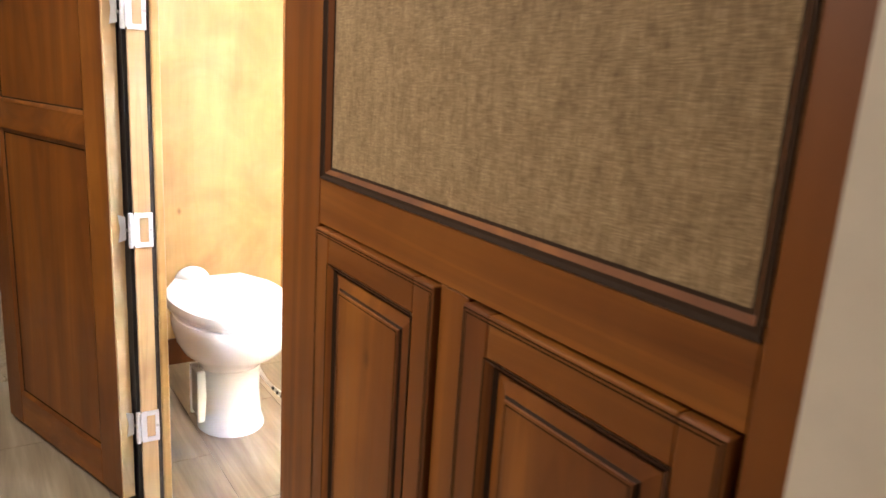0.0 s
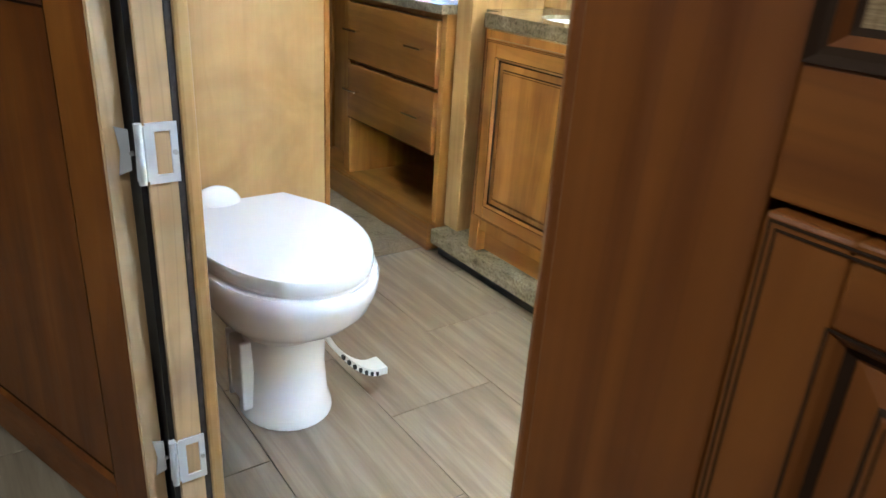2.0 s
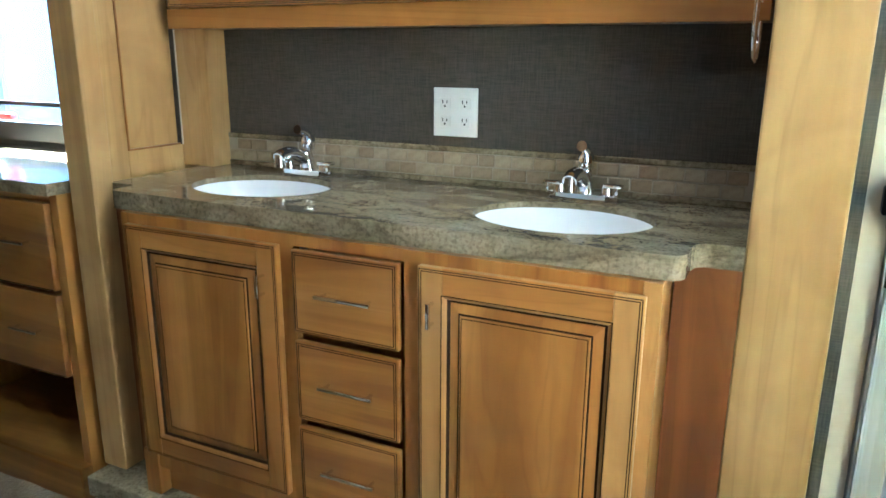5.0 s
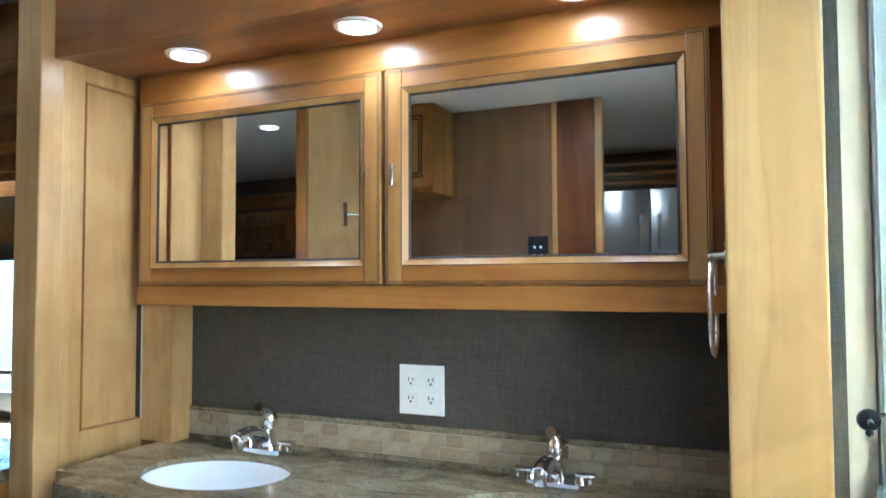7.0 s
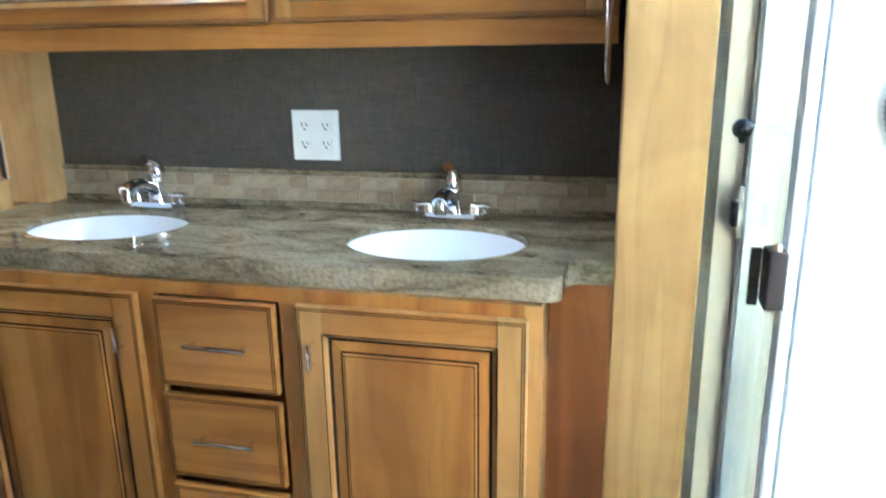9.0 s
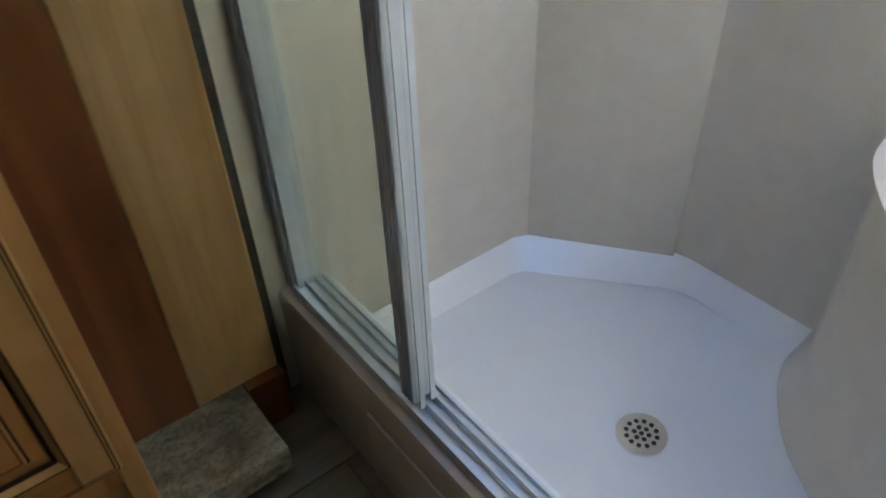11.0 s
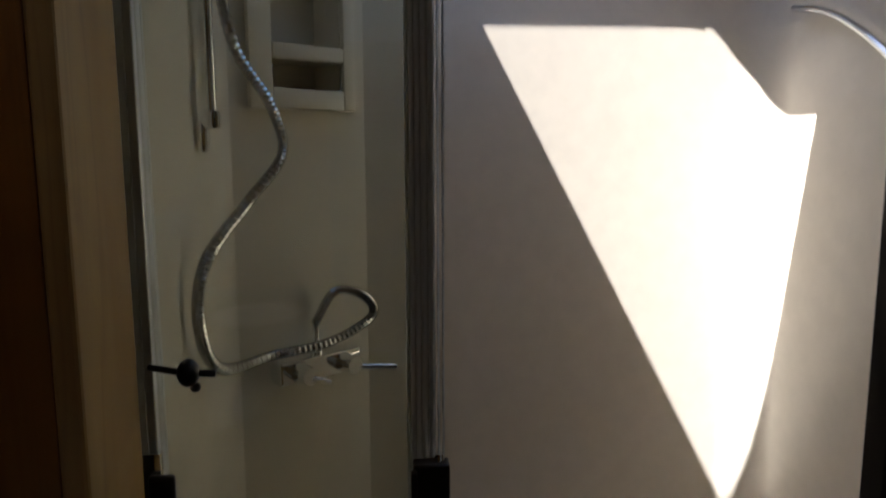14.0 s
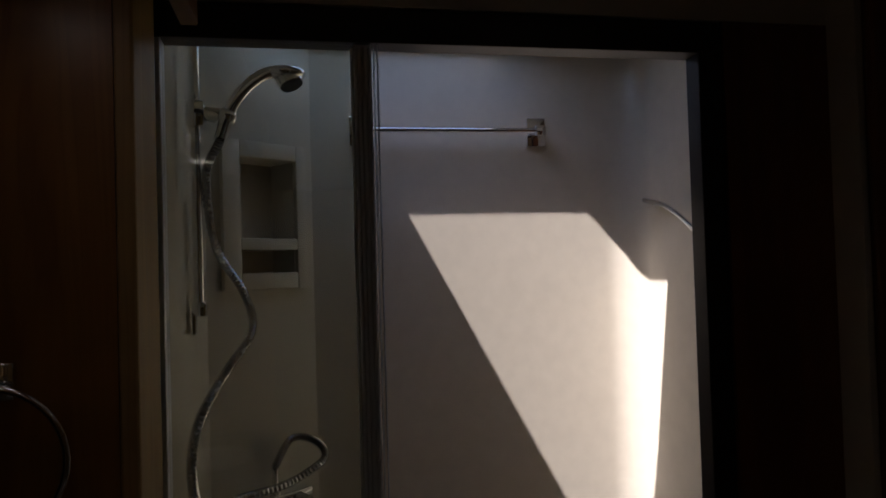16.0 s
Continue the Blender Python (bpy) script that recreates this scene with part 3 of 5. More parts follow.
# ---- carpet of the bedroom under its film
bm = bmesh.new()
bmesh.ops.create_grid(bm, x_segments=90, y_segments=90, size=0.5, matrix=Matrix.Translation((-3.96, 0.8, 0.0)) @ Matrix.Diagonal((2.46, 3.06, 1, 1)))
for v in bm.verts:
    v.co.z = 0.004 + 0.010 * noise.noise(Vector((v.co.x * 5, v.co.y * 7, 0))) + 0.006 * noise.noise(Vector((v.co.x * 17, v.co.y * 14, 3)))
carpet = single("carpet", bm, FILM, "brown carpet covered with crinkled clear plastic film", "carpet", "structure", smooth=True)

# ---------------------------------------------------------------- vanity
STEP = 0.11
step = single("step_plinth", boxes((-2.66, -1.035, 1.805, BACK, 0.052, STEP), bevel=0.004), STONE, "grey stone-look plinth step under the vanity", "step")
# Base under the step: its black colour stands for the shadow gap there.
single("plinth_base", boxes((-2.66, -1.06, 1.845, BACK, -0.006, 0.052)), BLACK, "recessed base under the stone plinth, coloured black for its shade", "base", "structure")

van = thing("vanity_cabinet", (-1.85, 2.05, STEP), "honey maple double vanity cabinet with glazed raised-panel doors", "cabinet")
VX0, VX1, VF, VT = -2.46, -1.225, 1.836, 0.847
part("body", boxes((VX0, VX1, 1.95, BACK, 0.16, 0.70)), HONEY, van)
part("side_panel", boxes((VX1 - 0.02, VX1, VF, 1.95, STEP, VT), bevel=0.002), HONEY, van)
part("side_panel", boxes((VX0, VX0 + 0.02, VF, 1.95, STEP, VT), bevel=0.002), HONEY, van)
part("face_frame", boxes((VX0 + 0.02, VX1 - 0.02, VF, VF + 0.02, 0.822, VT), (VX0 + 0.02, VX1 - 0.02, VF, VF + 0.02, 0.19, 0.236),
                         (-2.000, -1.965, VF, VF + 0.02, 0.236, 0.822), (-1.705, -1.668, VF, VF + 0.02, 0.236, 0.822)), HONEY, van)
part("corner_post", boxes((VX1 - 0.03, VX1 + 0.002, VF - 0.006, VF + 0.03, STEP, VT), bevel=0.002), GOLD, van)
part("foot", boxes((VX0 - 0.002, VX0 + 0.045, VF - 0.006, VF + 0.03, STEP, 0.235), bevel=0.002), HONEY, van)
part("toe_board", boxes((VX0 + 0.03, VX1 - 0.03, VF + 0.03, VF + 0.045, STEP, 0.2)), HONEY_X, van)
# Return panels lie set back; the darker maple tone carries their shade.
part("return_panel", boxes((VX1 + 0.001, -1.112, 1.965, 1.985, STEP, VT)), SHADED_MAPLE, van)
part("return_panel", boxes((-2.60, VX0 - 0.002, 1.935, 1.955, STEP, VT)), SHADED_MAPLE, van)
for x0, x1, hx in ((-2.435, -1.998, -2.033), (-1.668, -1.247, -1.635)):
    dr = part("door", boxes((x0 + 0.06, x1 - 0.06, VF - 0.002, VF + 0.0, 0.30, 0.76)), HONEY, van)
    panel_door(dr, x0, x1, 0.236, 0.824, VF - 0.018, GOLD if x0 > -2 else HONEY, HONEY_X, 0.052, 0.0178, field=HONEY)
    bar_pull(dr, hx, VF - 0.018, 0.735, 0.05, "z")
for z0, z1 in ((0.640, 0.820), (0.440, 0.622), (0.238, 0.422)):
    dw = part("drawer", boxes((-1.960, -1.710, VF - 0.018, VF - 0.0004, z0, z1), bevel=0.004), HONEY_X, van)
    bm = bmesh.new()
    for g in (0.0045, 0.0090):
        ring(bm, (-1.960 + g, -1.710 - g, z0 + g, z1 - g, VF - 0.0184), (-1.958 + g, -1.712 - g, z0 + g + 0.002, z1 - g - 0.002, VF - 0.0184))
    part("glaze_line", bm, GLAZE, dw)
    bar_pull(dw, -1.825, VF - 0.018, (z0 + z1) / 2 + 0.005, 0.13)

CT, CB = 0.891, 0.848


def arc(cx, cy, r, a0, a1, n=8):
    return [(cx + r * math.cos(radians(a0 + (a1 - a0) * i / n)), cy + r * math.sin(radians(a0 + (a1 - a0) * i / n))) for i in range(n + 1)]


SINKS = [(-2.235, 2.075), (-1.465, 2.063)]
SA, SB = 0.185, 0.145
outline = [(-2.60, BACK), (-2.60, 1.93), (-2.515, 1.93)] + arc(-2.49, 1.875, 0.022, 180, 270) + arc(-1.225, 1.88, 0.03, 270, 360) \
    + [(-1.195, 1.925)] + arc(-1.165, 1.935, 0.028, 180, 90, 6) + [(-1.112, 1.963), (-1.112, BACK)]
holes = [[(cx + SA * math.cos(i * math.tau / 48), cy + SB * math.sin(i * math.tau / 48)) for i in range(48)] for cx, cy in SINKS]
top = single("countertop", prism(outline, CB, CT, holes), STONE, "grey-green stone vanity countertop with notched corners", "countertop")
md = top.modifiers.new("rounded_edge", "BEVEL")
md.width, md.segments, md.limit_method, md.angle_limit = 0.006, 3, "ANGLE", radians(50)


def sink(cx, cy):
    s = thing("sink", (cx, cy, CB - 0.13), "white porcelain oval undermount sink", "sink", "vanity sinks")
    bm = bmesh.new()
    prof = [(0.998, 0.031), (0.99, 0.028), (0.975, 0.01), (0.95, -0.02), (0.88, -0.06), (0.74, -0.10), (0.5, -0.122), (0.2, -0.13), (0.12, -0.131)]
    loops = [[bm.verts.new((cx + SA * f * math.cos(k * math.tau / 48), cy + SB * f * math.sin(k * math.tau / 48), CB - 0.001 + dz)) for k in range(48)] for f, dz in prof]
    for a, b in zip(loops, loops[1:]):
        for k in range(48):
            bm.faces.new((a[k], a[(k + 1) % 48], b[(k + 1) % 48], b[k]))
    part("bowl", bm, PORCELAIN, s, "", True)
    part("drain", joined(rod((cx, cy, CB - 0.140), (cx, cy, CB - 0.128), 0.026), rod((cx, cy, CB - 0.128), (cx, cy, CB - 0.122), 0.017)), CHROME, s, "chrome pop-up drain", True)


def faucet(x, y):
    f = thing("faucet", (x, y, CT), "chrome centre-set bathroom faucet with lever handles", "faucet", "vanity faucets")
    bm = boxes((x - 0.078, x + 0.078, y - 0.026, y + 0.026, CT, CT + 0.016))
    bmesh.ops.bevel(bm, geom=[e for e in bm.edges if abs((e.verts[0].co - e.verts[1].co).z) > 0.01], offset=0.022, segments=4, affect="EDGES")
    part("base_plate", bm, CHROME, f, "", True)
    # low sloping spout toward the bowl
    sp = [(x, y + 0.012, CT + 0.03), (x, y - 0.02, CT + 0.05), (x, y - 0.06, CT + 0.066), (x, y - 0.10, CT + 0.066), (x, y - 0.118, CT + 0.058)]
    part("spout", joined(tube(spline(sp, 5), 0.016, 14), rod((x, y - 0.112, CT + 0.066), (x, y - 0.112, CT + 0.034), 0.0135), rod((x, y + 0.01, CT + 0.01), (x, y - 0.004, CT + 0.066), 0.024, 18, 0.017)), CHROME, f, "", True)
    lv = [(x, y + 0.01, CT + 0.065), (x, y + 0.012, CT + 0.095), (x, y + 0.002, CT + 0.112), (x, y - 0.02, CT + 0.122), (x, y - 0.034, CT + 0.124)]
    part("top_lever", joined(tube(spline(lv, 5), 0.012, 12), ball((x, y + 0.012, CT + 0.085), 0.022, 0.9, 1, 1.2)), CHROME, f, "", True)
    for s in (-1, 1):
        hx = x + s * 0.055
        part("side_lever", joined(rod((hx, y, CT + 0.014), (hx, y, CT + 0.036), 0.015, 16, 0.011), boxes((min(hx - s * 0.008, hx + s * 0.035), max(hx - s * 0.008, hx + s * 0.035), y - 0.022, y + 0.004, CT + 0.032, CT + 0.041), bevel=0.003),
                                  boxes((hx + s * 0.024 - 0.004, hx + s * 0.024 + 0.004, y - 0.022, y - 0.012, CT + 0.014, CT + 0.036), bevel=0.002)), CHROME, f, "", True)


for cx, cy in SINKS:
    sink(cx, cy)
for fx in (-2.235, -1.475):
    faucet(fx, 2.262)

# ---- socket plate
pl = thing("outlet_plate", (-1.826, BACK, 1.068), "white two-gang outlet plate with four sockets", "outlet")
part("plate", boxes((-1.886, -1.766, BACK - 0.007, BACK - 0.0005, 1.008, 1.128), bevel=0.002), PLASTIC, pl)
for sx in (-1.853, -1.799):
    for sz in (1.046, 1.090):
        so = part("socket", boxes((sx - 0.015, sx + 0.015, BACK - 0.010, BACK - 0.006, sz - 0.014, sz + 0.014), bevel=0.003), PLASTIC, pl)
        part("slot", boxes((sx - 0.007, sx - 0.0045, BACK - 0.0106, BACK - 0.0095, sz - 0.001, sz + 0.008), (sx + 0.0045, sx + 0.007, BACK - 0.0106, BACK - 0.0095, sz, sz + 0.007),
                           (sx - 0.0022, sx + 0.0022, BACK - 0.0106, BACK - 0.0095, sz - 0.009, sz - 0.004)), BLACK, so)

# ---- side panel, post and filler at the bedroom end of the vanity
sp = thing("room_divider", (-2.68, 2.1, 0), "blond maple end panel between vanity and bedroom dresser", "panel")
part("post", boxes((-2.672, -2.588, 1.872, 1.935, STEP, CEIL), bevel=0.004), BLOND, sp)
part("stile", boxes((-2.70, -2.672, 1.93, 2.062, STEP, CEIL), bevel=0.002), BLOND, sp)
part("stile", boxes((-2.70, -2.672, 2.262, BACK, STEP, CEIL), bevel=0.002), BLOND, sp)
part("rail", boxes((-2.70, -2.672, 2.062, 2.262, STEP, 0.95), bevel=0.002), BLOND, sp)
part("rail", boxes((-2.70, -2.672, 2.062, 2.262, 1.858, CEIL), bevel=0.002), BLOND, sp)
part("panel", boxes((-2.70, -2.682, 2.062, 2.262, 0.95, 1.858)), BLOND, sp)
part("bead", boxes((-2.682, -2.668, 2.062, 2.067, 0.95, 1.858), (-2.682, -2.668, 2.067, 2.25, 1.853, 1.858), (-2.682, -2.668, 2.067, 2.25, 0.95, 0.955), bevel=0.0015), HONEY, sp)
part("bead", boxes((-2.682, -2.668, 2.250, 2.2535, 0.95, 1.858), (-2.682, -2.669, 2.2585, 2.262, 0.95, 1.858)), EDGE_GLAZE, sp, "dark glazed bead line")
part("bead", boxes((-2.682, -2.666, 2.2537, 2.2583, 0.95, 1.858), bevel=0.0012), CREAM, sp, "pale worn bead")
part("filler", boxes((-2.672, -2.556, 2.258, BACK, CT, SOFFIT)), BLOND, sp)

# ---- end panel by the shower
ep = thing("end_post", (-1.04, 2.1, STEP), "blond maple end post beside the shower", "panel")
part("front", boxes((-1.112, -0.967, 1.966, 1.99, STEP, CEIL), bevel=0.004), BLOND, ep)
part("cheek", boxes((-1.112, -1.085, 1.99, BACK, STEP, CEIL)), HONEY, ep)
part("base_block", boxes((-1.033, -0.965, 1.945, 2.0, 0, STEP)), CHERRY, ep)
single("wall_shower_side", boxes((-1.085, -0.945, 1.994, BACK, 0, CEIL)), GREY_WALL, "grey linen-papered wall strip beside the shower", "wall", "structure")

# ---- mirror cabinet
mc = thing("mirror_cabinet", (-1.87, 2.27, 1.27), "honey maple wall cabinet with two framed mirror doors", "cabinet")
MF = 2.203
part("body", boxes((-2.636, -1.125, MF + 0.022, BACK, 1.272, SOFFIT)), HONEY, mc)
part("bottom_rail", boxes((-2.636, -1.125, MF + 0.002, MF + 0.022, 1.270, 1.322), bevel=0.002), HONEY_X, mc)
part("top_rail", boxes((-2.636, -1.125, MF + 0.002, MF + 0.022, 1.825, SOFFIT), bevel=0.002), HONEY_X, mc)
for x0, x1, px in ((-2.628, -1.868, -1.899), (-1.858, -1.146, -1.828)):
    dr = part("door", boxes((x0 + 0.05, x1 - 0.05, MF + 0.018, MF + 0.02, 1.36, 1.79)), HONEY, mc)
    g = panel_door(dr, x0, x1, 1.324, 1.824, MF - 0.002, GOLD, HONEY_X, 0.045, 0.018, panel=False, tones=(EDGE_GLAZE, EDGE_GLAZE))
    bm = bmesh.new()
    vs = [bm.verts.new((x, MF + 0.0095, z)) for x, z in ((g[0] - 0.001, g[2] - 0.001), (g[1] + 0.001, g[2] - 0.001), (g[1] + 0.001, g[3] + 0.001), (g[0] - 0.001, g[3] + 0.001))]
    bm.faces.new(vs)
    part("mirror", bm, MIRROR, dr, "silvered mirror glass")
    bar_pull(dr, px, MF - 0.002, 1.575, 0.05, "z")

# ---- soffit over the vanity
so = thing("soffit", (-1.85, 2.1, SOFFIT), "stained maple soffit over the vanity with three downlights", "soffit", kind="structure")
part("board", boxes((-2.672, -1.113, 1.93, BACK, SOFFIT, SOFFIT + 0.03)), SOFFIT_WOOD, so, "reddish stained soffit board")
# Shadow line under the fascia, put in as a black strip.
part("shadow_strip", boxes((-2.588, -1.113, 1.9302, 1.937, SOFFIT - 0.006, SOFFIT - 0.0004)), BLACK, so, "black strip drawn as the shadow line behind the fascia")
part("fascia", boxes((-2.588, -0.967, 1.905, 1.93, SOFFIT - 0.035, CEIL), bevel=0.003), SOFFIT_WOOD, so)


def downlight(x, y, z, group):
    d = thing("downlight", (x, y, z), "round white recessed downlight, lit", "ceiling light", group)
    bm = bmesh.new()
    for r0, z0, r1, z1 in ((0.055, 0, 0.052, -0.006), (0.052, -0.006, 0.042, -0.007), (0.042, -0.007, 0.038, -0.002)):
        a = [bm.verts.new((x + r0 * math.cos(k * math.tau / 32), y + r0 * math.sin(k * math.tau / 32), z + z0)) for k in range(32)]
        b = [bm.verts.new((x + r1 * math.cos(k * math.tau / 32), y + r1 * math.sin(k * math.tau / 32), z + z1)) for k in range(32)]
        for k in range(32):
            bm.faces.new((a[k], a[(k + 1) % 32], b[(k + 1) % 32], b[k]))
    part("trim_ring", bm, PLASTIC, d, "", True)
    part("lens", rod((x, y, z - 0.004), (x, y, z - 0.001), 0.039, 32), BULB, d, "glowing round lens")


for x, y in VANITY_LAMPS:
    downlight(x, y, SOFFIT, "vanity downlights")
for x, y in CEILING_LAMPS:
    downlight(x, y, CEIL, "ceiling downlights")

# ---- towel ring
tr = thing("towel_ring", (-1.113, 2.127, 1.37), "chrome towel ring hanging on the end post", "towel ring")
part("mount", joined(boxes((-1.122, -1.112, 2.105, 2.149, 1.355, 1.40), bevel=0.002), rod((-1.122, 2.127, 1.378), (-1.15, 2.127, 1.376), 0.008)), CHROME, tr, "", True)
part("ring", tube([(-1.142, 2.127 + 0.085 * math.sin(k * math.tau / 40), 1.285 + 0.088 * math.cos(k * math.tau / 40)) for k in range(40)], 0.005, 10, True), CHROME, tr, "", True)

# ---------------------------------------------------------------- toilet
TX, TY = -2.054, 0.975
toilet = thing("toilet", (TX, TY, 0), "white porcelain pedestal camper toilet with closed lid", "toilet")


def lid_outline(back, front, w, n=28):
    pts = [(back, w * 0.62), (back, -w * 0.62)]
    c = back + (front - back) * 0.42
    for i in range(n + 1):
        a = -112 + 224 * i / n
        x = c + (front - c) * math.cos(radians(a)) * (1 if abs(a) < 90 else 0.9)
        pts.append((x, w * math.sin(radians(a))))
    return pts


def lofted(sections, cap=True):
    """Skin over closed outlines, each (points, z)."""
    bm = bmesh.new()
    loops = [[bm.verts.new((x, y, z)) for x, y in pts] for pts, z in sections]
    n = len(loops[0])
    for a, b in zip(loops, loops[1:]):
        for k in range(n):
            bm.faces.new((a[k], a[(k + 1) % n], b[(k + 1) % n], b[k]))
    if cap:
        bm.faces.new(loops[0])
        bm.faces.new(loops[-1])
    return bm


def shifted(pts, sx, sy, s=1.0):
    cx = sum(p[0] for p in pts) / len(pts)
    return [(TX + cx + (x - cx) * s + sx, TY + y * s + sy) for x, y in pts]


LO = lid_outline(-0.285, 0.262, 0.194)
part("lid", lofted([(shifted(LO, 0, 0, 0.985), 0.430), (shifted(LO, 0, 0, 1.0), 0.436), (shifted(LO, 0, 0, 1.0), 0.452), (shifted(LO, 0, 0, 0.985), 0.459), (shifted(LO, 0, 0, 0.95), 0.461)]), PORCELAIN, toilet, "", True)
part("seat", lofted([(shifted(LO, 0, 0, 0.93), 0.417), (shifted(LO, 0, 0, 0.975), 0.421), (shifted(LO, 0, 0, 0.975), 0.4295)]), PORCELAIN, toilet, "", True)


def oval(cx, a, b, n=31):
    return [(TX + cx + a * math.cos(k * math.tau / n), TY + b * math.sin(k * math.tau / n)) for k in range(n)]


part("bowl", lofted([(oval(-0.025, 0.105, 0.098), 0.215), (oval(-0.01, 0.125, 0.115), 0.250), (oval(0.008, 0.185, 0.158), 0.29), (oval(0.012, 0.225, 0.180), 0.33),
                     (oval(0.015, 0.246, 0.192), 0.375), (oval(0.015, 0.25, 0.194), 0.405), (oval(0.015, 0.243, 0.19), 0.418)]), PORCELAIN, toilet, "", True)
ped = lofted([(oval(-0.02, 0.128, 0.112), 0.0), (oval(-0.02, 0.126, 0.110), 0.012), (oval(-0.02, 0.112, 0.102), 0.04), (oval(-0.02, 0.104, 0.096), 0.13), (oval(-0.02, 0.108, 0.1), 0.225)])
ped_ob = part("pedestal", ped, PORCELAIN, toilet, "", True)
part("side_recess", boxes((TX - 0.075, TX + 0.0, TY - 0.118, TY - 0.094, 0.045, 0.205), bevel=0.006), plain("recess_grey", (0.55, 0.54, 0.50), 0.4), ped_ob, "grey recessed slot in the pedestal")
part("recess_rim", boxes((TX - 0.085, TX - 0.073, TY - 0.122, TY - 0.09, 0.03, 0.215), (TX - 0.002, TX + 0.012, TY - 0.121, TY - 0.085, 0.03, 0.215), bevel=0.004), PORCELAIN, ped_ob)
part("vent_hump", ball((TX - 0.285, TY - 0.055, 0.445), 0.062, 0.9, 1.0, 0.85), PORCELAIN, toilet, "", True)
part("back_block", boxes((TX - 0.33, TX - 0.2, TY - 0.11, TY + 0.11, 0.27, 0.42), bevel=0.02), PORCELAIN, toilet)
pd = spline([(TX + 0.01, TY + 0.085, 0.205), (TX + 0.018, TY + 0.115, 0.15), (TX + 0.03, TY + 0.155, 0.10), (TX + 0.038, TY + 0.2, 0.07), (TX + 0.042, TY + 0.243, 0.068)], 6)
bm = bmesh.new()
loops = []
for i, p in enumerate(pd):
    w = 0.017 + 0.013 * i / len(pd)
    loops.append([bm.verts.new(p + Vector(o)) for o in ((-w, 0, 0.006), (w, 0, 0.006), (w, 0, -0.014), (-w, 0, -0.014))])
for a, b in zip(loops, loops[1:]):
    for k in range(4):
        bm.faces.new((a[k], a[(k + 1) % 4], b[(k + 1) % 4], b[k]))
bm.faces.new(loops[0])
bm.faces.new(loops[-1])
pe = part("flush_pedal", bm, PLASTIC, toilet, "white ribbed flush pedal", True)
for i in range(8, len(pd) - 3, 2):
    p = pd[i]
    part("rib", boxes((p.x + 0.008, p.x + 0.0315, p.y - 0.003, p.y + 0.003, p.z - 0.011, p.z - 0.001)), BLACK, pe)

# ---------------------------------------------------------------- shower
SH = -0.88
LW, RW, BW = 1.985, 0.835, -0.176
C0, C1 = (-0.379, LW), (-0.176, 1.715)
SEAM = 1.64


def shell(outline, z0, z1, inset=0.0):
    """An upright skin along an open plan line with 2 cm of thickness."""
    bm = bmesh.new()
    n = len(outline)
    rows = []
    for i, (x, y) in enumerate(outline):
        a, b = outline[max(i - 1, 0)], outline[min(i + 1, n - 1)]
        t = Vector((b[0] - a[0], b[1] - a[1])).normalized()
        nx, ny = t.y, -t.x
        p0, p1 = (x + nx * inset, y + ny * inset), (x + nx * (inset + 0.02), y + ny * (inset + 0.02))
        rows.append([bm.verts.new((*p, z)) for p, z in ((p0, z0), (p0, z1), (p1, z1), (p1, z0))])
    for a, b in zip(rows, rows[1:]):
        for k in range(4):
            bm.faces.new((a[k], a[(k + 1) % 4], b[(k + 1) % 4], b[k]))
    bm.faces.new(rows[0])
    bm.faces.new(rows[-1])
    return bm


plan = [(SH + 0.02, LW)] + [(-0.40, LW)] + [(-0.372, LW - 0.012)] + [(-0.185, 1.74), (-0.176, 1.70)] + [(BW, 1.10)] \
    + arc(BW - 0.09, RW + 0.09, 0.09, 0, -90, 10) + [(SH + 0.02, RW)]
plan_a, plan_b = plan[:3][::-1], plan[3:][::-1]
plan = plan[::-1]
sh = thing("shower_surround", (-0.5, 1.4, 0), "biscuit fibreglass corner shower surround with moulded seat", "shower", kind="structure")
for line in (plan_a, plan_b):
    part("lower_wall", shell(line, 0.05, SEAM), BISCUIT, sh, "", True)
    part("upper_wall", shell(line, SEAM - 0.001, CEIL, 0.014), BISCUIT, sh, "", True)
part("pan", boxes((SH - 0.02, -0.15, RW - 0.02, LW + 0.02, 0.0, 0.046)), PAN_WHITE, sh, "white fibreglass shower pan")
# sloped lip of the pan around the floor
bm = bmesh.new()
inner = [(x + (0.05 if x < -0.5 else -0.05), y + (0.05 if y < 1.4 else -0.05)) for x, y in plan]
lo = [bm.verts.new((x, y, 0.048)) for x, y in inner]
hi = [bm.verts.new((x + (0 if x < -0.5 else 0.002), y, 0.09)) for x, y in plan]
for i in range(len(plan) - 1):
    bm.faces.new((lo[i], lo[i + 1], hi[i + 1], hi[i]))
part("pan_cove", bm, PAN_WHITE, sh, "", True)
part("curb", boxes((SH - 0.045, SH + 0.035, RW - 0.03, LW + 0.03, 0.0, 0.236), bevel=0.012), CREAM, sh, "cream shower curb", True)
part("curb_inner", boxes((SH + 0.0352, SH + 0.05, RW, LW, 0.04, 0.23), bevel=0.006), PAN_WHITE, sh)
part("access_cover", boxes((SH - 0.051, SH - 0.0452, 1.40, 1.735, 0.02, 0.175), bevel=0.0028), CREAM, sh, "cream access cover on the curb", True)
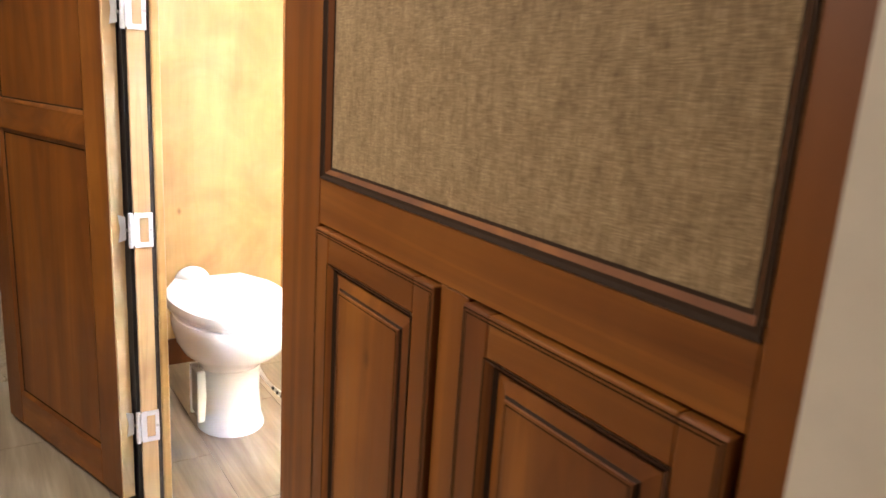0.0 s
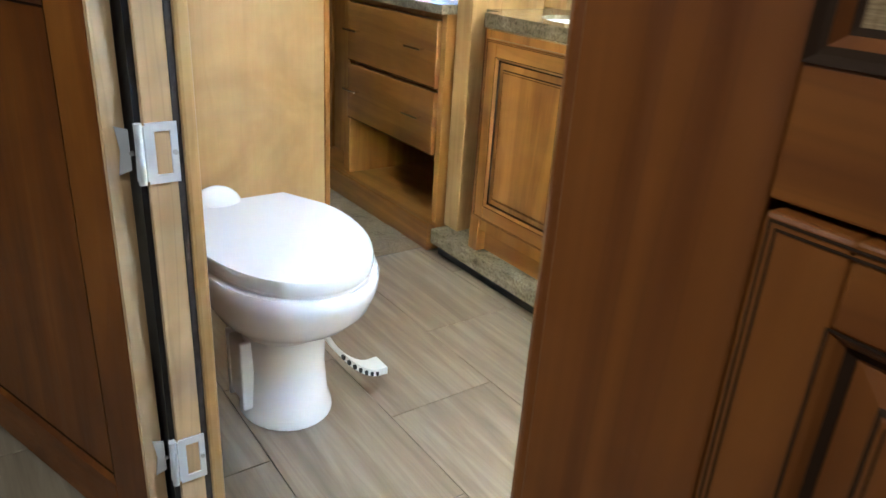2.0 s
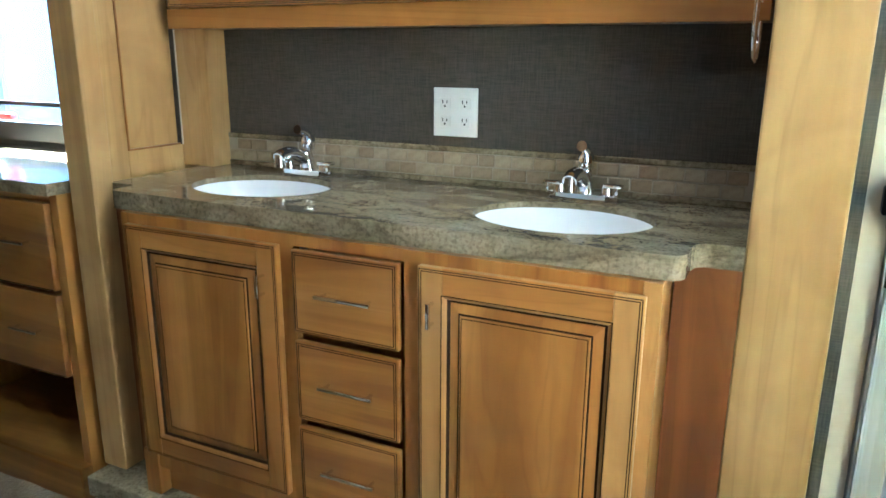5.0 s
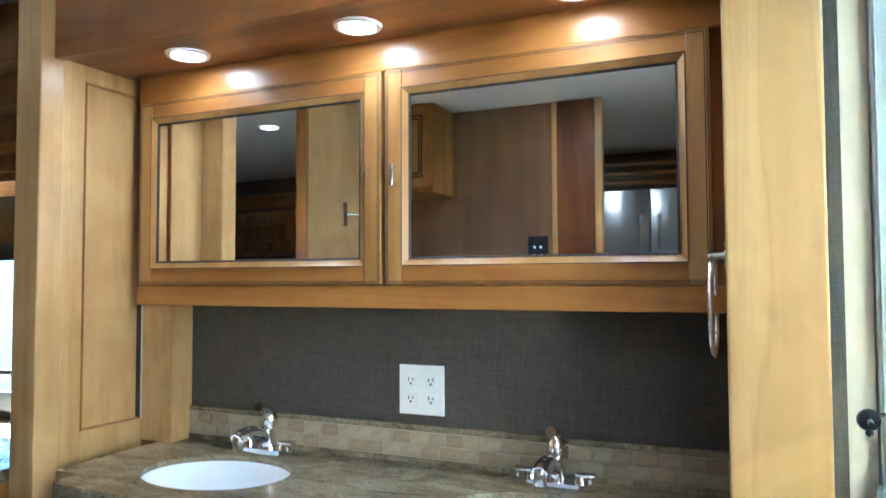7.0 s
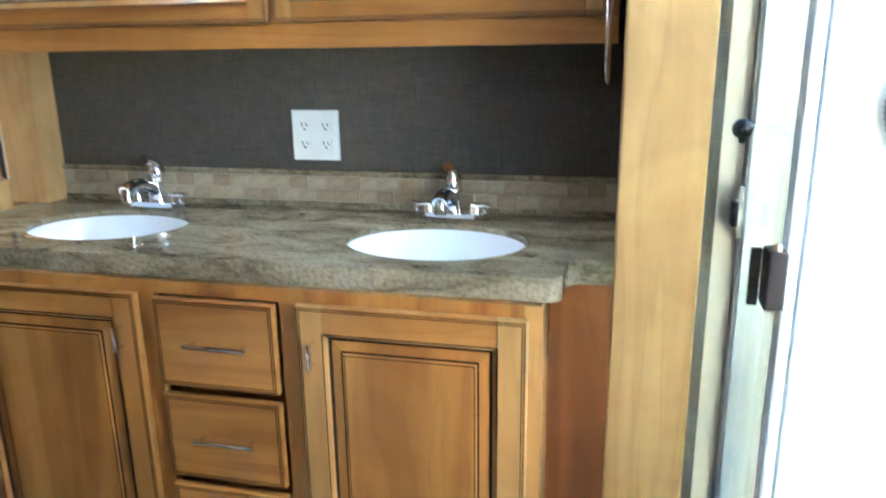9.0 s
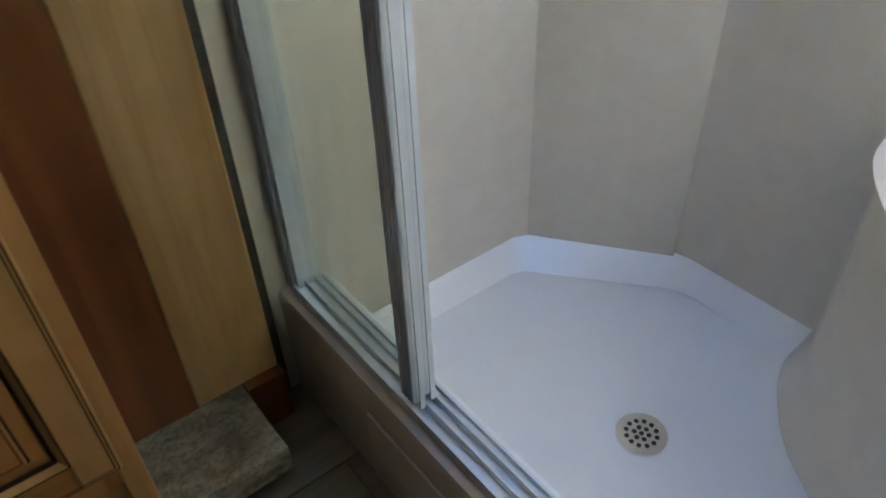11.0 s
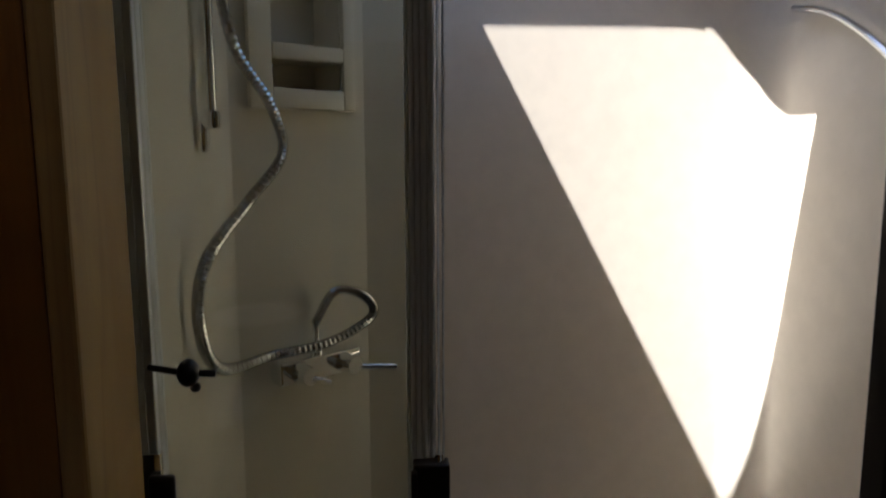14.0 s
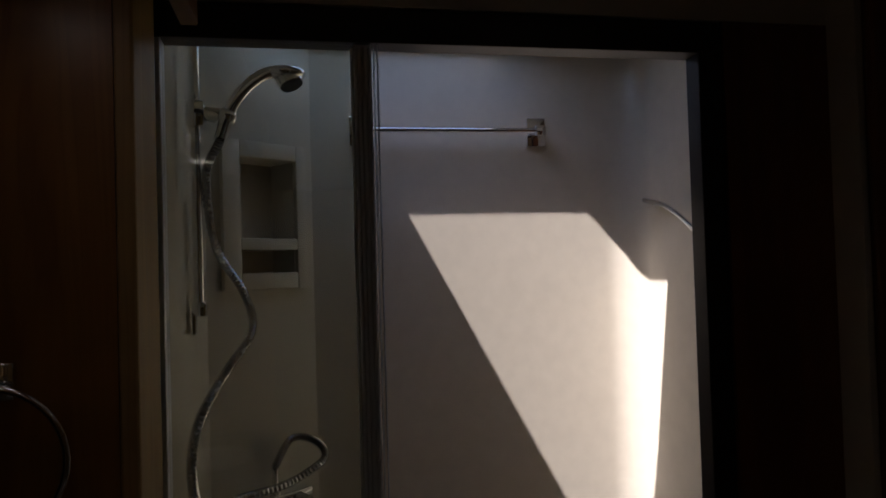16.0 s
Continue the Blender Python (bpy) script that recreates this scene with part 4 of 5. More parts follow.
# seat with its S-shaped front
front = spline([(BW, 1.425, 0), (-0.27, 1.40, 0), (-0.375, 1.325, 0), (-0.455, 1.225, 0), (-0.56, 1.165, 0), (-0.665, 1.10, 0), (-0.735, 0.98, 0), (-0.755, RW, 0)], 6)
seat_top = [(p.x, p.y) for p in front] + [(BW, RW)]
bm = bmesh.new()
prof = [(0.0, 0.048, 0.03), (0.0, 0.12, 0.0), (0.0, 0.46, 0.0), (0.0, 0.478, -0.004), (0.0, 0.488, 0.004), (0.0, 0.493, 0.016)]
loops = []
for _, z, ins in prof:
    row = []
    for i, p in enumerate(front):
        a, b = front[max(i - 1, 0)], front[min(i + 1, len(front) - 1)]
        t = (b - a).normalized()
        nrm = Vector((-t.y, t.x, 0))
        q = p - nrm * ins
        row.append(bm.verts.new((q.x, q.y, z)))
    loops.append(row)
for a, b in zip(loops, loops[1:]):
    for k in range(len(front) - 1):
        bm.faces.new((a[k], a[k + 1], b[k + 1], b[k]))
back = bm.verts.new((BW + 0.01, RW - 0.01, 0.493))
row = loops[-1]
for k in range(len(row) - 1):
    bm.faces.new((row[k], row[k + 1], back))
part("seat", bm, BISCUIT, sh, "moulded corner seat with an S-shaped front", True)
# drain
dx, dy = -0.56, 1.50
dn = thing("shower_drain", (dx, dy, 0.046), "round chrome shower drain with punched holes", "drain")
part("grate", rod((dx, dy, 0.044), (dx, dy, 0.052), 0.042, 32), CHROME, dn, "", True)
hs = [rod((dx + r * math.cos(k * math.tau / n), dy + r * math.sin(k * math.tau / n), 0.0515), (dx + r * math.cos(k * math.tau / n), dy + r * math.sin(k * math.tau / n), 0.0526), 0.0042, 8)
      for r, n in ((0.0, 1), (0.012, 6), (0.025, 12)) for k in range(n)]
part("holes", joined(*hs), BLACK, dn)

# ---- frame, track and glass
fr = thing("shower_enclosure", (SH, 1.5, 0.236), "metal framed shower enclosure with stacked sliding glass doors, frame partly darkened as a silhouette", "shower enclosure")
part("jamb_profile", boxes((SH - 0.02, SH + 0.02, LW - 0.014, LW + 0.028, 0.236, 1.925), bevel=0.002), ALUMINIUM, fr, "satin aluminium wall profile")
part("jamb_cover", boxes((SH - 0.024, SH - 0.0202, LW - 0.004, LW + 0.03, 0.236, 1.925)), ALUMINIUM, fr)
# Right jamb and head rail are coloured dark for their backlit silhouette.
part("jamb_profile", boxes((SH - 0.024, SH + 0.02, 1.012, 1.058, 0.236, 1.925), bevel=0.002), BRONZE_AND_BACKLIT, fr)
part("head_rail", boxes((SH - 0.026, SH + 0.024, 1.012, LW + 0.028, 1.868, 1.925), bevel=0.002), BRONZE_AND_BACKLIT, fr)
part("bottom_track", boxes((SH - 0.028, SH + 0.030, 1.058, LW - 0.014, 0.236, 0.243), (SH - 0.028, SH - 0.023, 1.058, LW - 0.014, 0.243, 0.256), (SH - 0.007, SH - 0.003, 1.058, LW - 0.014, 0.243, 0.256),
                           (SH + 0.011, SH + 0.015, 1.058, LW - 0.014, 0.243, 0.256), (SH + 0.026, SH + 0.030, 1.058, LW - 0.014, 0.243, 0.252)), ALUMINIUM, fr, "three-groove aluminium track")
for k, x in enumerate((SH - 0.014, SH + 0.006)):
    y0 = 1.632 + 0.004 * k
    pane = part("sliding_pane", boxes((x - 0.003, x + 0.003, y0 + 0.012, LW - 0.016, 0.258, 1.866)), GLASS, fr, "clear greenish sliding glass pane")
    part("edge_rail", joined(boxes((x - 0.006, x + 0.006, y0 + 0.012, y0 + 0.040, 0.256, 1.866), bevel=0.001), boxes((x - 0.004, x + 0.004, y0, y0 + 0.002, 0.256, 1.866)), *[rod((x - 0.0065, y0 + d, 0.26), (x - 0.0065, y0 + d, 1.86), 0.0032, 8) for d in (0.0145, 0.0225, 0.0305, 0.0375)]), SEAL, pane, "ribbed pale vinyl edge seal", True)
hd = thing("door_pull", (SH - 0.03, 1.64, 0.97), "square pull clipped on the shower door's edge, coloured dark as if backlit", "handle")
# Grip and flange take a dark colour for the pull seen against the light.
part("grip", boxes((SH - 0.046, SH - 0.022, 1.628, 1.672, 0.935, 1.012), bevel=0.003), BRONZE_AND_BACKLIT, hd)
part("flange", boxes((SH - 0.060, SH - 0.0462, 1.668, 1.675, 0.928, 1.008), bevel=0.002), BRONZE_AND_BACKLIT, hd)
part("cap", rod((SH - 0.034, 1.640, 1.012), (SH - 0.034, 1.640, 1.022), 0.006), CHROME, hd)
ck = thing("door_knob_catch", (SH - 0.03, 1.965, 1.135), "black rubber knob catch on the shower jamb", "catch")
part("stem", rod((SH - 0.02, 1.975, 1.135), (SH - 0.045, 1.93, 1.135), 0.004), BRONZE_AND_BACKLIT, ck, "", True)
part("knob", joined(ball((SH - 0.045, 1.925, 1.135), 0.016, 1, 0.8, 1), rod((SH - 0.045, 1.92, 1.135), (SH - 0.045, 1.895, 1.133), 0.004), ball((SH - 0.045, 1.918, 1.118), 0.006)), BLACK, ck, "", True)
cl = thing("door_clip", (SH - 0.03, 1.965, 0.99), "chrome clip plate with a black bumper on the jamb", "catch")
part("plate", boxes((SH - 0.034, SH - 0.0242, 1.965, 2.006, 0.945, 1.035), bevel=0.001), CHROME, cl)
part("bumper", boxes((SH - 0.045, SH - 0.034, 1.948, 1.978, 0.968, 1.012), bevel=0.004), BLACK, cl)
single("wall_over_shower", boxes((SH - 0.03, SH + 0.03, 0.80, BACK, 1.926, CEIL)), CREAM, "cream wall above the shower frame", "wall", "structure")
single("wall_shower_cheek", boxes((SH - 0.03, SH + 0.02, 0.80, 1.011, 0.236, 1.925)), CHERRY, "dark stained cheek panel beside the shower opening", "wall", "structure")
single("wall_shower_jamb", boxes((-0.945, SH - 0.026, 2.0, BACK, 0, CEIL)), CREAM, "cream trim strip by the shower jamb", "wall", "structure")

# ---- niche, valve, hose and hand shower on the chamfered corner wall
DU = Vector((C1[0] - C0[0], C1[1] - C0[1], 0)).normalized()
NU = Vector((DU.y, -DU.x, 0))
if NU.x > 0:
    NU = -NU
M = Matrix(((DU.x, NU.x, 0, C0[0]), (DU.y, NU.y, 0, C0[1]), (0, 0, 1, 0), (0, 0, 0, 1)))


def corner(bm):
    return moved(bm, M)


part("corner_wall", corner(boxes((0.0, 0.097, -0.02, 0.001, 0.05, CEIL), (0.257, 0.316, -0.02, 0.001, 0.05, CEIL), (0.097, 0.257, -0.02, 0.001, 0.05, 1.497),
                                (0.097, 0.257, -0.02, 0.001, 1.552, 1.58), (0.097, 0.257, -0.02, 0.001, 1.772, CEIL))), BISCUIT, sh)
ni = thing("shower_niche", M @ Vector((0.17, 0.0, 1.63)), "biscuit moulded soap niche with two compartments", "shelf")
part("frame", corner(boxes((0.050, 0.097, 0.002, 0.017, 1.458, 1.81), (0.257, 0.285, 0.002, 0.017, 1.458, 1.81), (0.097, 0.257, 0.002, 0.017, 1.772, 1.81), (0.097, 0.257, 0.002, 0.017, 1.552, 1.58),
                           (0.097, 0.257, 0.002, 0.017, 1.458, 1.497), bevel=0.003)), BISCUIT, ni, "", True)
for z0, z1 in ((1.497, 1.552), (1.58, 1.772)):
    part("recess", corner(boxes((0.097, 0.257, -0.095, -0.09, z0, z1), (0.092, 0.097, -0.095, -0.0202, z0, z1), (0.257, 0.262, -0.095, -0.0202, z0, z1), (0.092, 0.262, -0.095, -0.0202, z0 - 0.005, z0),
                                (0.092, 0.262, -0.095, -0.0202, z1, z1 + 0.005))), BISCUIT, ni)
va = thing("shower_valve", M @ Vector((0.17, 0.0, 0.945)), "chrome two-handle shower valve with a hose outlet", "shower valve")
part("body", corner(boxes((0.075, 0.265, 0.002, 0.045, 0.925, 0.972), bevel=0.005)), CHROME, va)
for u, s in ((0.118, -1), (0.222, 1)):
    part("handle", corner(joined(rod((u, 0.045, 0.948), (u, 0.085, 0.948), 0.021, 20, 0.017), rod((u, 0.072, 0.944), (u + s * 0.085 if s > 0 else u + 0.03, 0.11, 0.935), 0.007, 12, 0.006))), CHROME, va, "", True)
part("outlet", corner(joined(rod((0.17, 0.022, 0.97), (0.17, 0.022, 1.03), 0.008), rod((0.17, 0.022, 0.965), (0.17, 0.022, 0.985), 0.013))), CHROME, va, "", True)

ra = thing("slide_rail", (-0.57, 1.966, 1.42), "chrome vertical slide rail for the hand shower", "rail")
part("bar", rod((-0.57, 1.964, 1.43), (-0.57, 1.964, 1.98), 0.010, 20), CHROME, ra, "", True)
for z, s in ((1.43, -1), (1.975, 1)):
    part("bracket", joined(boxes((-0.587, -0.553, 1.968, LW, min(z + s * 0.005, z + s * 0.052), max(z + s * 0.005, z + s * 0.052)), bevel=0.006), boxes((-0.586, -0.554, 1.948, 1.978, z - 0.016, z + 0.014), bevel=0.006)), CHROME, ra, "", True)
part("holder", joined(boxes((-0.592, -0.548, 1.944, 1.982, 1.79, 1.845), bevel=0.008), rod((-0.57, 1.954, 1.82), (-0.575, 1.905, 1.812), 0.017), ball((-0.578, 1.902, 1.812), 0.021)), CHROME, ra, "", True)
hs = thing("hand_shower", (-0.58, 1.90, 1.80), "chrome hand shower resting in its holder", "shower head")
part("handle", tube(spline([(-0.588, 1.915, 1.765), (-0.582, 1.897, 1.822), (-0.575, 1.868, 1.868), (-0.565, 1.832, 1.90), (-0.557, 1.80, 1.912)], 6), 0.0135, 14), CHROME, hs, "", True)
hd_ = part("spray_head", joined(ball((-0.553, 1.785, 1.908), 0.036, 1, 1.15, 0.45), rod((-0.553, 1.782, 1.905), (-0.558, 1.774, 1.884), 0.030, 24, 0.026)), CHROME, hs, "", True)
part("nozzle_plate", rod((-0.5583, 1.7735, 1.8832), (-0.5588, 1.7727, 1.8812), 0.023, 24), BLACK, hd_, "dark nozzle plate")
hose_pts = spline([(-0.588, 1.915, 1.765), (-0.575, 1.945, 1.69), (-0.52, 1.934, 1.551), (-0.48, 1.886, 1.459), (-0.46, 1.870, 1.376), (-0.53, 1.920, 1.297), (-0.68, 1.955, 1.226),
                   (-0.70, 1.966, 1.137), (-0.62, 1.955, 1.045), (-0.43, 1.902, 1.009), (-0.36, 1.802, 1.013), (-0.33, 1.722, 1.055), (-0.31, 1.737, 1.091), (-0.29, 1.795, 1.098), (-0.284, 1.838, 1.03)], 22)
ho = single("shower_hose", tube(hose_pts, 0.0092, 10, False, 0.13), HOSE, "ribbed chrome shower hose hanging in an S", "hose", smooth=False)

# ---- towel bar on the back wall
tb = thing("towel_bar", (BW, 1.36, 1.85), "chrome towel bar on square mounts", "towel bar")
XB = BW + 0.014
part("bar", rod((XB - 0.045, 1.605, 1.861), (XB - 0.045, 1.116, 1.861), 0.007), CHROME, tb, "", True)
for y in (1.605, 1.116):
    part("mount", joined(boxes((XB - 0.010, XB, y - 0.026, y + 0.026, 1.824, 1.902), bevel=0.002), boxes((XB - 0.055, XB - 0.01, y - 0.013, y + 0.013, 1.847, 1.875), bevel=0.003)), CHROME, tb, "", True)
# ---- curved dark seam line in the far corner, added as a chrome tube
gl = thing("seam_tube", (-0.4, RW, 1.6), "slim curved chrome tube standing in for the dark seam line of the shower wall", "grab rail")
part("rail", tube(spline([(-0.30, RW + 0.03, 1.66), (-0.42, RW + 0.028, 1.63), (-0.56, RW + 0.025, 1.55), (-0.68, RW + 0.022, 1.44)], 6), 0.007, 10), CHROME, gl, "", True)

# ---- skylight shaft
sk = thing("skylight", (-0.375, 1.46, CEIL), "clear acrylic skylight dome over the shower", "skylight", kind="structure")
part("curb", boxes((SX0 - 0.02, SX0, SY0, SY1, CEIL + 0.05, CEIL + 0.052), (SX1, SX1 + 0.02, SY0, SY1, CEIL + 0.05, CEIL + 0.052)), PLASTIC, sk)

# ---------------------------------------------------------------- bedroom, as seen past the vanity
ds = thing("dresser", (-3.1, 2.1, 0), "honey maple built-in dresser with two wide drawers", "dresser")
DF = 1.855
DX0, DX1 = -3.44, -2.702
part("side", boxes((DX1 - 0.03, DX1, DF, BACK, 0, 0.862), bevel=0.002), HONEY, ds)
part("side", boxes((DX0, DX0 + 0.05, DF, BACK, 0, 0.862), bevel=0.002), HONEY, ds)
part("top_rail", boxes((DX0 + 0.05, DX1 - 0.03, DF, DF + 0.02, 0.842, 0.862)), HONEY_X, ds)
part("carcass", boxes((DX0 + 0.05, DX1 - 0.03, DF + 0.022, BACK, 0.36, 0.862)), HONEY, ds)
# Added filler: keeps window sun off the floor between dresser and chest.
part("corner_cupboard", boxes((-3.798, DX0 - 0.001, 1.99, BACK, 0.108, 0.862), bevel=0.002), HONEY, ds, "added honey maple filler that blocks the sun beside the dresser")
part("back", boxes((DX0 + 0.05, DX1 - 0.03, BACK - 0.02, BACK, 0.1, 0.36)), HONEY_X, ds)
part("shelf", boxes((-3.798, DX1, DF - 0.035, BACK - 0.02, 0.0, 0.108), bevel=0.004), HONEY_X, ds, "honey maple open bottom shelf")
for z0, z1 in ((0.605, 0.838), (0.362, 0.592)):
    dw = part("drawer", boxes((DX0 + 0.055, DX1 - 0.035, DF - 0.014, DF + 0.0215, z0, z1), bevel=0.004), HONEY_X, ds)
    part("glaze_line", boxes((DX0 + 0.06, DX1 - 0.04, DF - 0.0145, DF - 0.0138, z0 + 0.002, z0 + 0.006)), GLAZE, dw)
    for hx in (-3.33, -2.86):
        bar_pull(dw, hx, DF - 0.014, (z0 + z1) / 2 + 0.01, 0.11)
# The top runs on to x -3.798 over the added sun-blocking filler.
single("countertop", prism([(-3.798, 1.985), (DX0 - 0.02, 1.985), (DX0 - 0.02, DF - 0.025), (DX1, DF - 0.025), (DX1, BACK), (-3.798, BACK)], 0.862, 0.893), STONE, "grey marbled dresser top lit by the window", "countertop")
# tall chest farther along
tc = thing("chest_of_drawers", (-4.1, 2.1, 0), "tall honey maple chest of drawers with a louvred door", "chest")
CF = 1.985
part("body", boxes((-4.42, -3.81, CF, BACK, 0, 1.20), bevel=0.003), HONEY, tc)
part("top", boxes((-4.44, -3.80, CF - 0.02, BACK, 1.20, 1.23), bevel=0.004), STONE, tc, "grey stone top")
for z0 in (0.10, 0.34, 0.58):
    dw = part("drawer", boxes((-4.38, -3.85, CF - 0.016, CF, z0, z0 + 0.225), bevel=0.003), HONEY_X, tc)
    bar_pull(dw, -4.115, CF - 0.016, z0 + 0.12, 0.11)
ld = part("door", boxes((-4.38, -4.33, CF - 0.018, CF, 0.835, 1.18), (-3.90, -3.85, CF - 0.018, CF, 0.835, 1.18), (-4.33, -3.90, CF - 0.0175, CF, 0.835, 0.875), (-4.33, -3.90, CF - 0.0175, CF, 1.14, 1.18), bevel=0.002), HONEY, tc, "louvred door")
for k in range(9):
    part("louvre", moved(boxes((-0.213, 0.213, -0.012, 0.012, -0.003, 0.003)), Matrix.Translation((-4.115, CF - 0.009, 0.892 + k * 0.029)) @ pose(0, 0, 0, 35, 0, 0)), HONEY_X, ld)
# Thin dark sheet on the chest front gives the shade between the slats.
part("recess", boxes((-4.33, -3.90, CF - 0.0012, CF - 0.0004, 0.875, 1.14)), GLAZE, ld, "dark sheet painted as the shade behind the louvres")
sc = thing("screen", (-4.05, 2.2, 1.23), "black flat screen standing on the tall chest", "screen")
part("panel", boxes((-4.40, -3.82, 2.20, 2.235, 1.27, 1.62), bevel=0.006), BLACK, sc)
part("foot", boxes((-4.2, -3.98, 2.15, 2.28, 1.231, 1.243), (-4.12, -4.06, 2.21, 2.23, 1.243, 1.275), bevel=0.002), BLACK, sc)

# window
wd = thing("window_1", (-3.29, BACK, 1.2), "black-framed camper window with a red latch", "window", kind="structure")
bm = joined(prism([(-3.70, -0.05), (-2.88, -0.05), (-2.88, 0.50), (-3.70, 0.50)], -0.012, 0.012,
                  [[(px, py) for px, py in arc(-2.99, 0.39, 0.05, 0, 90, 6) + arc(-3.59, 0.39, 0.05, 90, 180, 6) + arc(-3.59, 0.06, 0.05, 180, 270, 6) + arc(-2.99, 0.06, 0.05, 270, 360, 6)]]))
part("window_frame", moved(bm, Matrix.Translation((0, BACK - 0.012, 0.965)) @ pose(0, 0, 0, 90, 0, 0)), BLACK, wd, "black rounded window frame")
pn = part("pane", boxes((-3.64, -2.94, BACK + 0.02, BACK + 0.025, 0.97, 1.41)), PANE, wd)
pn.visible_shadow = False
part("latch", joined(boxes((-3.555, -3.475, BACK - 0.05, BACK - 0.024, 0.985, 1.005), bevel=0.005), rod((-3.515, BACK - 0.024, 0.995), (-3.515, BACK - 0.045, 0.995), 0.012)), RED, wd, "red window latch", True)
part("meeting_bar", boxes((-3.64, -2.94, BACK - 0.01, BACK + 0.01, 1.03, 1.045)), BLACK, wd)
vl = thing("window_valance", (-3.74, 2.28, 0.95), "fluted honey maple pilaster beside the window", "valance")
part("post", boxes((-3.80, -3.73, 2.27, BACK, 0.97, 1.75), bevel=0.003), HONEY, vl)
for k in range(3):
    part("flute", boxes((-3.79 + k * 0.02, -3.782 + k * 0.02, 2.266, 2.272, 1.0, 1.72), bevel=0.002), GLAZE, vl)
part("shade_clip", boxes((-3.72, -3.70, 2.26, 2.31, 1.0, 1.06), bevel=0.003), PLASTIC, vl, "white shade clip")
# Added card that glows blue by itself, for the daylight behind the pane.
bd = single("backdrop", boxes((-6.5, -1.5, 4.2, 4.22, 0.3, 2.6)), BACKDROP_GLOW, "glowing blue card in place of the daylight outside the window", "backdrop", "structure")
# stacked mouldings and overhead cabinet over the window
oc = thing("overhead_cabinet", (-3.4, 2.2, 1.5), "honey maple overhead cabinet above the bedroom window", "cabinet")
part("body", boxes((-4.4, -2.702, 2.03, BACK, 1.62, CEIL)), HONEY, oc)
for z in (1.60, 1.68, 1.78, 1.90):
    part("moulding", boxes((-4.4, -2.702, 2.01, 2.05, z, z + 0.03), bevel=0.006), HONEY_X, oc)

# ---------------------------------------------------------------- what the mirrors show
wc = thing("wall_cabinet", (-2.5, 0.8, 1.7), "honey maple wall cabinet above the toilet", "cabinet")
bm = boxes((-2.66, -2.35, 0.676, 0.90, 1.71, CEIL), bevel=0.003)
part("body", bm, HONEY, wc)
flip = Matrix.Translation((-2.505, 0.903, 0)) @ pose(0, 0, 0, 0, 0, 180)
for x0, x1 in ((-0.15, -0.003), (0.003, 0.15)):
    dr = part("door", moved(boxes((x0 + 0.03, x1 - 0.03, -0.002, 0.002, 1.79, 2.04)), flip), HONEY, wc)
    part("frame", moved(boxes((x0, x0 + 0.035, -0.018, 0, 1.735, 2.085), (x1 - 0.035, x1, -0.018, 0, 1.735, 2.085), (x0 + 0.035, x1 - 0.035, -0.0175, 0, 1.735, 1.775), (x0 + 0.035, x1 - 0.035, -0.0175, 0, 2.05, 2.085), bevel=0.002), flip), HONEY, dr)
    part("raised_panel", moved(boxes((x0 + 0.05, x1 - 0.05, -0.014, 0, 1.80, 2.025), bevel=0.005), flip), HONEY, dr)
    bm = bmesh.new()
    for g, y in ((0.038, -0.0184), (0.053, -0.0146)):
        ring(bm, (x0 + g, x1 - g, 1.737 + g, 2.083 - g, y), (x0 + g + 0.004, x1 - g - 0.004, 1.741 + g, 2.079 - g, y))
    part("glaze_line", moved(bm, flip), GLAZE, dr)
    part("pull_handle", moved(boxes(((x0 + x1) / 2 - 0.004 + (0.045 if x0 < 0 else -0.045), (x0 + x1) / 2 + 0.004 + (0.045 if x0 < 0 else -0.045), -0.04, -0.018, 1.85, 1.90), bevel=0.002), flip), CHROME, dr, "chrome bar pull handle")
th = thing("control_panel", (-1.95, 0.676, 1.46), "black wall control panel with four lit keys", "control panel")
part("housing", boxes((-1.995, -1.908, 0.6755, 0.692, 1.39, 1.523), bevel=0.004), BLACK, th)
for kx in (-1.965, -1.938):
    for kz in (1.44, 1.475):
        part("lit_key", boxes((kx - 0.004, kx + 0.004, 0.692, 0.694, kz - 0.005, kz + 0.005)), LED, th, "small lit white-blue key")
fg = thing("refrigerator", (-1.6, -0.65, 0), "stainless steel french-door refrigerator across the hall", "refrigerator")
part("body", boxes((-2.08, -1.12, YF + 0.002, -0.60, 0, 1.86), bevel=0.004), BLACK, fg)
for x0, x1, hx in ((-2.075, -1.662, -1.715), (-1.658, -1.125, -1.605)):
    dr = part("door", boxes((x0, x1, -0.60, -0.565, 0.05, 1.855), bevel=0.006), STEEL, fg, "brushed stainless steel door", True)
    part("handle", joined(rod((hx, -0.53, 0.95), (hx, -0.53, 1.70), 0.011), rod((hx, -0.565, 1.0), (hx, -0.53, 1.0), 0.008), rod((hx, -0.565, 1.65), (hx, -0.53, 1.65), 0.008)), STEEL, dr, "", True)
gr = thing("vent_slats", (-1.6, -0.62, 1.88), "brown wood slats above the refrigerator", "slats")
for k, z in enumerate((1.886, 1.942, 1.998)):
    part("slat", boxes((-2.1, -1.1, -0.64, -0.60, z, z + 0.024), bevel=0.004), HONEY_X, gr)
